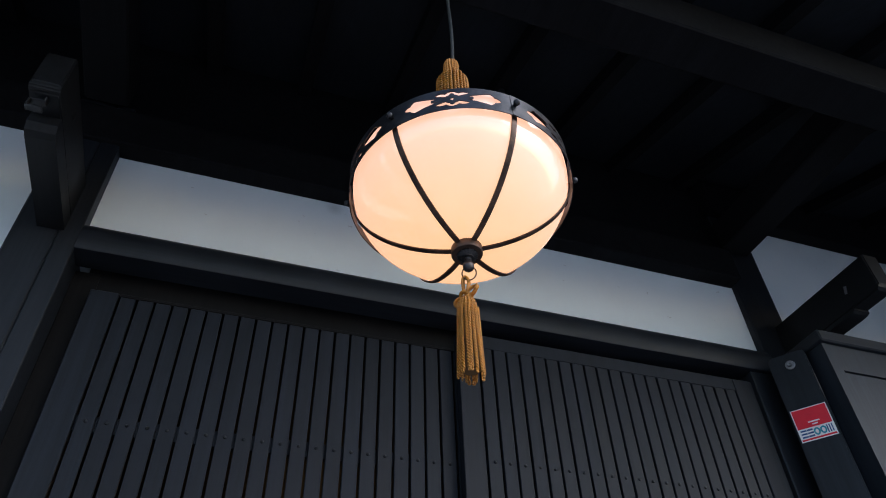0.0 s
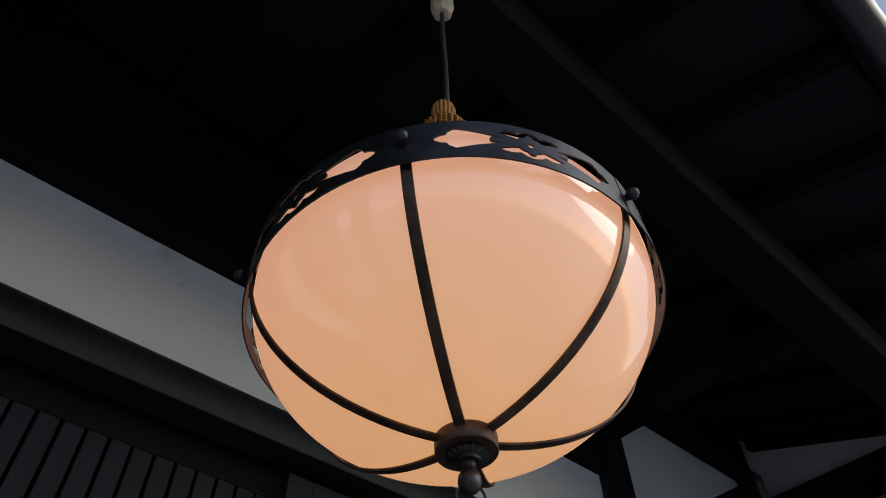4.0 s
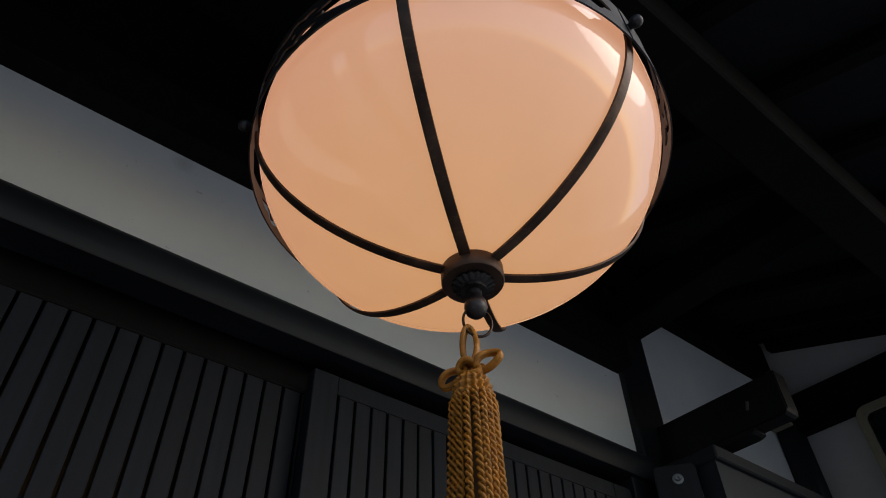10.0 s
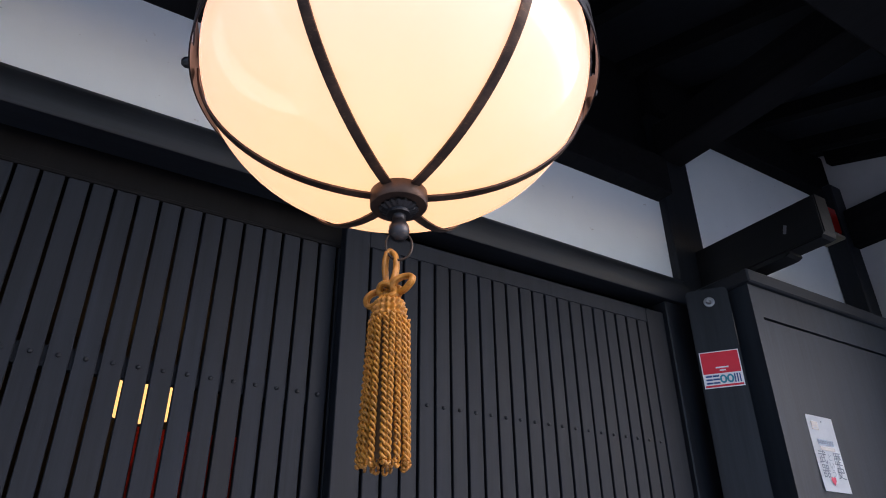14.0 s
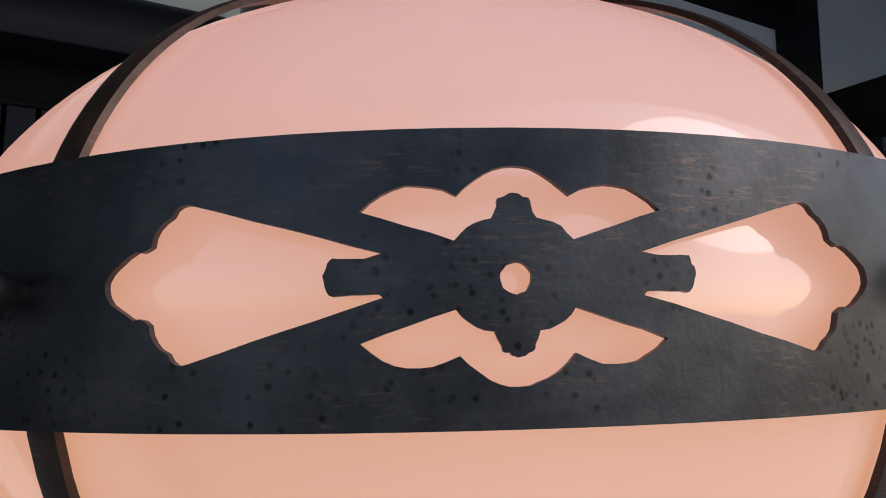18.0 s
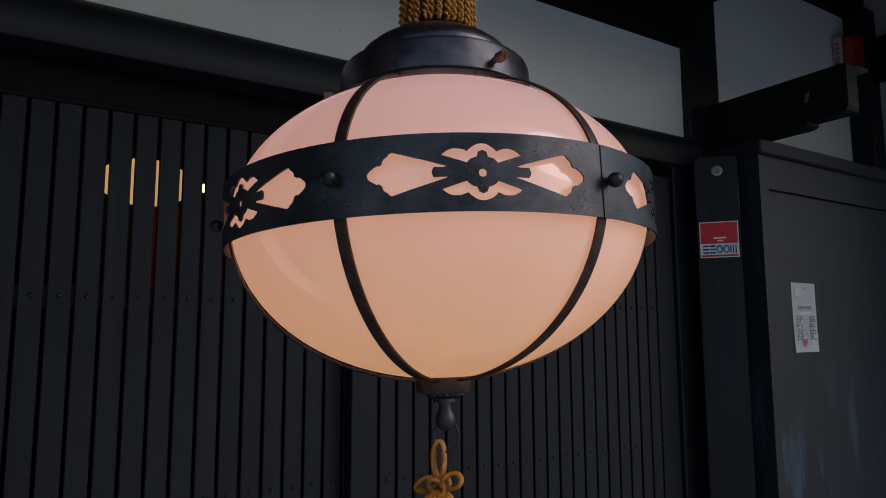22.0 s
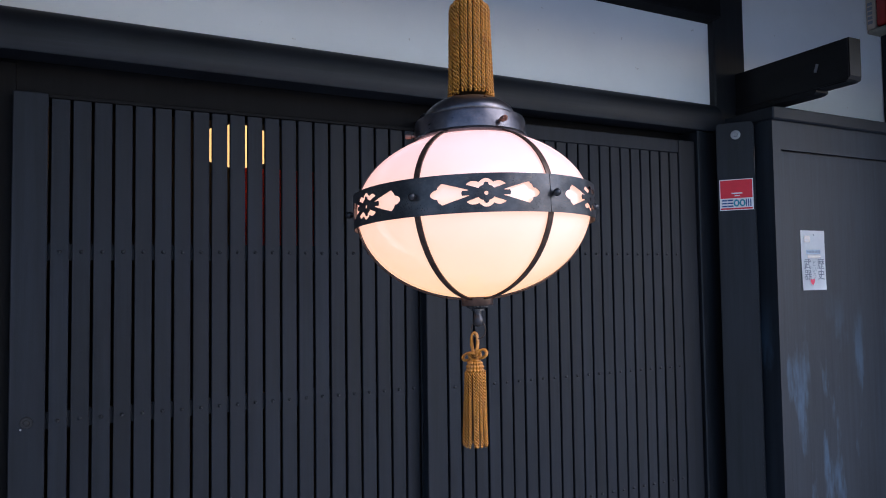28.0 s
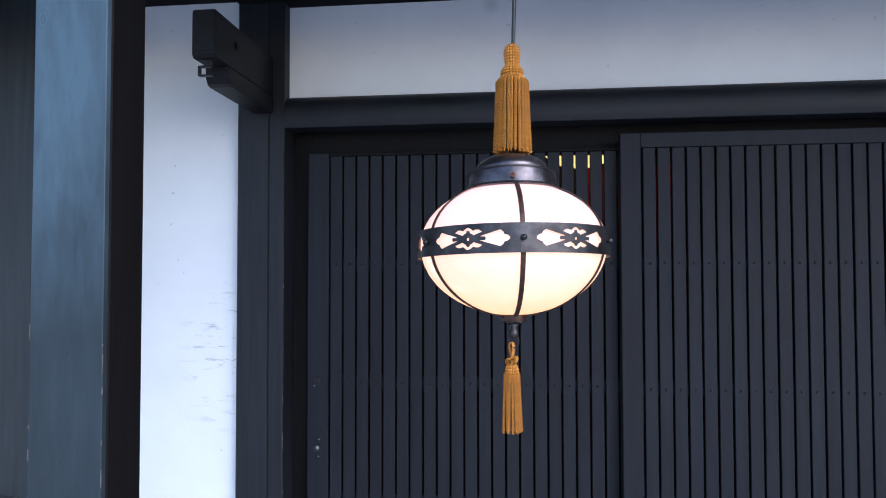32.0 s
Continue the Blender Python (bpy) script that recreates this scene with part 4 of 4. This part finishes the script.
def bent_band():
    flat = bmesh.new()
    half = R_BAND * SIXTH / 2
    edges = []

    rg = random.Random(17)

    def loop(pts, rough=0.00014):
        vs = [flat.verts.new((x + rg.uniform(-rough, rough), y + rg.uniform(-rough, rough), 0)) for x, y in pts]
        for k in range(len(vs)):
            edges.append(flat.edges.new((vs[k], vs[(k + 1) % len(vs)])))

    n = 20
    outer = [(-half + 2 * half * k / n, -H_BAND) for k in range(n + 1)] + [(half - 2 * half * k / n, H_BAND) for k in range(n + 1)]
    loop(outer, 0.0)
    loop(petals(1))
    loop(petals(-1))
    loop(wedge(1))
    loop(wedge(-1))
    loop([(0.0028 * math.cos(2 * math.pi * k / 20), 0.0028 * math.sin(2 * math.pi * k / 20) - 0.0008) for k in range(20)])
    bmesh.ops.triangle_fill(flat, use_beauty=True, use_dissolve=False, edges=edges, normal=(0, 0, 1))
    for k in range(1, n):
        bmesh.ops.bisect_plane(flat, geom=flat.verts[:] + flat.edges[:] + flat.faces[:], plane_co=(-half + 2 * half * k / n, 0, 0), plane_no=(1, 0, 0))
    flat.verts.index_update()
    co = [tuple(v.co) for v in flat.verts]
    fs = [[v.index for v in f.verts] for f in flat.faces]
    flat.free()
    bm = bmesh.new()
    for s in range(6):
        mid = radians(PHASE + 30 + 60 * s)
        vs = [bm.verts.new((R_BAND * math.cos(mid + x / R_BAND), R_BAND * math.sin(mid + x / R_BAND), ZE + y)) for x, y, _ in co]
        for f in fs:
            bm.faces.new([vs[k] for k in f])
    bmesh.ops.remove_doubles(bm, verts=bm.verts[:], dist=2e-5)
    bmesh.ops.recalc_face_normals(bm, faces=bm.faces[:])
    grown = bmesh.ops.extrude_face_region(bm, geom=bm.faces[:])
    for v in grown["geom"]:
        if isinstance(v, bmesh.types.BMVert):
            r = math.hypot(v.co.x, v.co.y)
            v.co.x *= (r - 0.0014) / r
            v.co.y *= (r - 0.0014) / r
    bmesh.ops.recalc_face_normals(bm, faces=bm.faces[:])
    return bm


part("band", bent_band(), BAND, lan, "dark patinated iron band pierced with flower shapes", 35)

# knobs on the band
kn = lathe([(0.0, 0.0135), (0.003, 0.0128), (0.0052, 0.010), (0.0056, 0.007), (0.0045, 0.004), (0.003, 0.0025), (0.003, 0.0)], 16)
kn.transform(Matrix.Rotation(radians(90), 4, "Y"))
kn = mesh_of("knob", kn, BAND, 60)
for s in range(6):
    a = PHASE + 60 * s
    shared("knob", kn, lan, Matrix.Translation(polar(R_BAND - 0.0005, a, ZE)) @ Matrix.Rotation(radians(a), 4, "Z"))


# lapped joint of the band beside one knob, thinning out to nothing
lap = bmesh.new()
rows = []
for k in range(13):
    f = k / 12
    a = PHASE - 1.7 + 6.6 * f
    rows.append([lap.verts.new(polar(R_BAND + h_, a, ZE + z_)) for h_, z_ in ((-0.0008, -H_BAND), (0.0007 * (1 - f) - 0.0002 * f, -H_BAND), (0.0007 * (1 - f) - 0.0002 * f, H_BAND), (-0.0008, H_BAND))])
for lo_, hi_ in zip(rows, rows[1:]):
    for k in range(4):
        lap.faces.new((lo_[k], lo_[(k + 1) % 4], hi_[(k + 1) % 4], hi_[k]))
lap.faces.new(rows[0])
lap.faces.new(rows[-1])
bmesh.ops.recalc_face_normals(lap, faces=lap.faces[:])
part("lapped_joint", lap, BAND, lan, smooth=35)


# ribs over the glass, above and below the band
def rib_mesh(z_from, z_to, width, name):
    bm = bmesh.new()
    rows = []
    n = 22
    for k in range(n + 1):
        f = k / n
        b = BU if z_to > ZE else BL
        if z_to > ZE:
            t0, t1 = math.asin((z_from - ZE) / BU), math.asin((z_to - ZE) / BU)
        else:
            t0, t1 = math.asin((z_from - ZE) / BL), math.asin((z_to - ZE) / BL)
        a = t0 + (t1 - t0) * f
        r, zz = A * math.cos(a), ZE + b * math.sin(a)
        nr, nz = math.cos(a) / A, math.sin(a) / b
        ln = math.hypot(nr, nz)
        nr, nz = nr / ln, nz / ln
        row = []
        for off, w in ((0.0018, -1), (0.0036, -0.95), (0.0042, 0.0), (0.0036, 0.95), (0.0018, 1)):
            row.append(bm.verts.new((r + nr * off, w * width / 2, zz + nz * off)))
        rows.append(row)
    for lo, hi in zip(rows, rows[1:]):
        for k in range(4):
            bm.faces.new((lo[k], lo[k + 1], hi[k + 1], hi[k]))
        bm.faces.new((lo[4], lo[0], hi[0], hi[4]))
    bm.faces.new(rows[0])
    bm.faces.new(rows[-1][::-1])
    bmesh.ops.recalc_face_normals(bm, faces=bm.faces[:])
    return mesh_of(name, bm, RIB, 40)


rib_low = rib_mesh(ZE - 0.010, ZE - BL * 0.993, 0.0092, "rib")
rib_up = rib_mesh(ZE + 0.010, ZE + 0.112, 0.0092, "rib")
for s in range(6):
    for me in (rib_low, rib_up):
        shared("rib", me, lan, Matrix.Rotation(radians(PHASE + 60 * s), 4, "Z"))

# cap: drum, shoulder and dome, with three screws
ZC = ZE + 0.113
part("cap", lathe([(0.082, ZC - 0.002), (0.0925, ZC - 0.0015), (0.0938, ZC + 0.001), (0.0925, ZC + 0.0035), (0.0912, ZC + 0.005), (0.0900, ZC + 0.0285), (0.0885, ZC + 0.0325), (0.083, ZC + 0.0350),
                   (0.0745, ZC + 0.0362), (0.0728, ZC + 0.0375), (0.0736, ZC + 0.0400), (0.0730, ZC + 0.0440), (0.0700, ZC + 0.0505), (0.060, ZC + 0.0590), (0.050, ZC + 0.0650), (0.036, ZC + 0.069), (0.018, ZC + 0.071), (0.0, ZC + 0.071)], 80),
     CAPMAT, lan, "bronzed metal cap with blotched patina", 35)
sc = lathe([(0.0, 0.016), (0.0042, 0.016), (0.0046, 0.012), (0.0046, 0.007), (0.0028, 0.006), (0.0028, 0.0)], 14)
sc.transform(Matrix.Rotation(radians(90), 4, "Y"))
for f_ in [f_ for f_ in sc.faces if all(v.co.x > 0.0155 for v in f_.verts)]:
    bmesh.ops.inset_region(sc, faces=[f_], thickness=0.0012, depth=-0.0008)
sc = mesh_of("screw", sc, COPPER, 40)
for a in (-88, 32, 152):
    shared("screw", sc, lan, Matrix.Translation(polar(0.0895, a, ZC + 0.0145)) @ Matrix.Rotation(radians(a), 4, "Z"), "copper-coloured thumb screw")

# hub under the glass, scalloped rosette, finial and ring
ZB = ZE - BL
part("hub", lathe([(0.0, ZB + 0.006), (0.0245, ZB + 0.006), (0.0255, ZB + 0.004), (0.0255, ZB - 0.011), (0.0245, ZB - 0.0125), (0.0, ZB - 0.0125)], 48), RIB, lan, smooth=35)
part("rosette", lathe([(0.0, ZB - 0.0125), (0.0165, ZB - 0.0126), (0.0168, ZB - 0.0150), (0.012, ZB - 0.0175), (0.0105, ZB - 0.018), (0.0105, ZB - 0.021), (0.0, ZB - 0.021)], 72,
                      warp=lambda r, z, a: r + (0.0009 * math.cos(18 * a) if r > 0.0115 else 0)), BAND, lan, smooth=35)
part("finial", lathe([(0.0, ZB - 0.021), (0.0062, ZB - 0.0212), (0.0058, ZB - 0.025), (0.0062, ZB - 0.028), (0.0085, ZB - 0.032), (0.0092, ZB - 0.037), (0.0080, ZB - 0.042), (0.0045, ZB - 0.0455), (0.0, ZB - 0.0465)], 28), BAND, lan, smooth=60)
BOW = radians(-28)
bx, by = math.cos(BOW), math.sin(BOW)
part("ring", tube([(0.0112 * math.cos(t_) * bx, 0.0112 * math.cos(t_) * by, ZB - 0.051 + 0.0140 * math.sin(t_)) for t_ in [2 * math.pi * k / 28 for k in range(28)]], 0.0011, 6, True), WIRE, lan, "thin wire ring", 180)

lan.location.x -= 0.0035
lan.rotation_euler = (radians(-2.1), radians(-0.65), 0)

# ---- tassels ----
def rope_mesh(length, radius, pitch, name, drawn_in=0.0, over=0.02, phase=0.0):
    """A two-ply twisted cord hanging down from the origin, with a folded end; its head may be drawn in to the tassel's neck."""
    bm = bmesh.new()
    n = int(length / pitch * 12)
    for ply in range(2):
        pts = []
        for k in range(n + 1):
            a = 2 * math.pi * (k / n) * (length / pitch) + math.pi * ply + phase
            d = length * k / n
            inward = drawn_in * max(0.0, 1 - d / over) ** 2
            pts.append((radius * 0.64 * math.cos(a) - inward, radius * 0.64 * math.sin(a), -d))
        tube(pts, radius * 0.43, 7, bm=bm)
    end = [(radius * 0.7 * math.cos(t_), 0, -length - 0.001 - radius * 0.9 * math.sin(t_)) for t_ in [math.pi * k / 6 for k in range(7)]]
    tube(end, radius * 0.5, 5, bm=bm)
    return mesh_of(name, bm, GOLD, 180)


def fine(profile, step=0.0012):
    """The same outline with many more rings."""
    out = [profile[0]]
    for (r0, z0), (r1, z1) in zip(profile, profile[1:]):
        n = max(1, int(math.hypot(r1 - r0, z1 - z0) / step))
        out += [(r0 + (r1 - r0) * k / n, z0 + (z1 - z0) * k / n) for k in range(1, n + 1)]
    return out


def weave(n, m, depth):
    return lambda r, z, a: r * (1 + depth * math.sin(n * a + m * z) * math.sin(n * a - m * z) - depth * 0.5)


def skirt(parent, ropes, n, r0, z_top, tilt, jitter, seed, turn=6.28):
    rg = random.Random(seed)
    for k in range(n):
        a = 360 * k / n + rg.uniform(-1.5, 1.5)
        lean = tilt + rg.uniform(-jitter, jitter)
        m = Matrix.Translation(polar(r0 + rg.uniform(-0.0006, 0.0006), a, z_top + rg.uniform(-0.0015, 0.0015))) @ Matrix.Rotation(radians(a), 4, "Z") @ Matrix.Rotation(radians(rg.uniform(-0.8, 0.8)), 4, "X") @ Matrix.Rotation(radians(-lean), 4, "Y") @ Matrix.Rotation(rg.uniform(0, turn), 4, "Z")
        shared("strand", rg.choice(ropes), parent, m)


# upper tassel over the cord
up = thing("upper_tassel", (0, 0, 1.77), "old-gold silk tassel sheathing the lamp cord above the cap", "tassel")
ZT = 1.988
part("head", lathe(fine([(0.004, ZT), (0.010, ZT - 0.001), (0.0152, ZT - 0.008), (0.0168, ZT - 0.019), (0.0162, ZT - 0.031), (0.0146, ZT - 0.040), (0.0152, ZT - 0.048)]), 96, warp=weave(8, 520, 0.16)), GOLD, up, "woven silk knot", 60)
part("collar", lathe(fine([(0.0140, ZT - 0.044), (0.0185, ZT - 0.048), (0.0225, ZT - 0.055), (0.0236, ZT - 0.061), (0.0222, ZT - 0.067), (0.0195, ZT - 0.071)]), 120, warp=weave(10, 520, 0.12)), GOLD, up, "braided silk collar", 60)
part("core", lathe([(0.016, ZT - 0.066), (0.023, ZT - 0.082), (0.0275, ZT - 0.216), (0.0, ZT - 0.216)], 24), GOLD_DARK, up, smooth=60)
up_ropes = [rope_mesh(0.152, 0.0034, 0.0136, "strand", 0.0115, 0.013, ph) for ph in (0.0, 0.8, 1.5, 2.4)]
skirt(up, up_ropes, 28, 0.0308, ZT - 0.068, 1.3, 1.2, 3, 0.3)

up.location.x -= 0.003
up.location.y += 0.0045
# lower tassel on the ring
lo = thing("lower_tassel", (0, 0, 1.2), "old-gold silk tassel with a bow hanging from the lantern's ring", "tassel")
ZL = ZB - 0.060


FACE_BOW = radians(-58)
fx, fy = math.cos(FACE_BOW), math.sin(FACE_BOW)


def bow_loop(cx, cz, rx, rz, lean, off, name="bow_loop"):
    pts = []
    for k in range(26):
        t_ = 2 * math.pi * k / 26
        u = cx + rx * math.cos(t_) * (1 - 0.25 * math.sin(t_)) * math.cos(lean) - rz * math.sin(t_) * math.sin(lean)
        v = cz + rx * math.cos(t_) * math.sin(lean) + rz * math.sin(t_) * math.cos(lean)
        w_ = off + 0.002 * math.sin(2 * t_)
        pts.append((u * fx - w_ * fy, u * fy + w_ * fx, v))
    both = tube([(p[0] - 0.0015 * fy, p[1] + 0.0015 * fx, p[2]) for p in pts], 0.0021, 7, True)
    tube([(p[0] + 0.0015 * fy, p[1] - 0.0015 * fx, p[2]) for p in pts], 0.0021, 7, True, both)
    return part(name, both, GOLD, lo, "", 180)


bow_loop(0.0, ZL - 0.008, 0.0055, 0.0165, 0.0, 0.0, "hanging_loop")
bow_loop(-0.0140, ZL - 0.031, 0.0103, 0.0054, 0.38, 0.002)
bow_loop(0.0132, ZL - 0.025, 0.0098, 0.0060, 0.42, -0.002)
bow_loop(0.0, ZL - 0.030, 0.0085, 0.0055, 0.5, 0.004, "knot")
bow_loop(0.0, ZL - 0.030, 0.0085, 0.0055, -0.5, -0.004, "knot")
ZH = ZL - 0.036
part("head", lathe(fine([(0.005, ZH + 0.003), (0.0095, ZH + 0.001), (0.0125, ZH - 0.004), (0.0140, ZH - 0.010), (0.0142, ZH - 0.016), (0.0128, ZH - 0.021)]), 96, warp=weave(8, 520, 0.18)), GOLD, lo, "woven silk knot", 60)
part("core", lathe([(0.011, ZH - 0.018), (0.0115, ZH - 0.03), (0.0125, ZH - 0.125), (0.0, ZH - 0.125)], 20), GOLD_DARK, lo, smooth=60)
lo_ropes = [rope_mesh(0.113, 0.0026, 0.0102, "strand")]
skirt(lo, lo_ropes, 17, 0.0146, ZH - 0.018, 1.5, 1.3, 9)

lo.location.z -= 0.004
lo.location.x -= 0.006
lo.location.y -= 0.002

# cord and its ceiling rose
part_cord = []
for k in range(25):
    f = k / 24
    part_cord.append((0.004 * math.sin(f * 5.0) * f * (1 - f) * 3, 0.003 * math.sin(f * 4) * (1 - f) * f * 3, ZT - 0.01 + f * (2.34 - ZT + 0.01)))
cord = thing("lamp_cord", (0, 0, 2.0), "grey-black lamp cord with a cream ceiling rose", "cord")
part("cord", tube(part_cord, 0.0042, 8), CABLE, cord, smooth=180)
part("rose", lathe([(0.0, 2.322), (0.012, 2.322), (0.019, 2.328), (0.021, 2.34), (0.021, 2.384), (0.0, 2.384)], 8), CREAM, cord, "small cream plastic rose", 20)
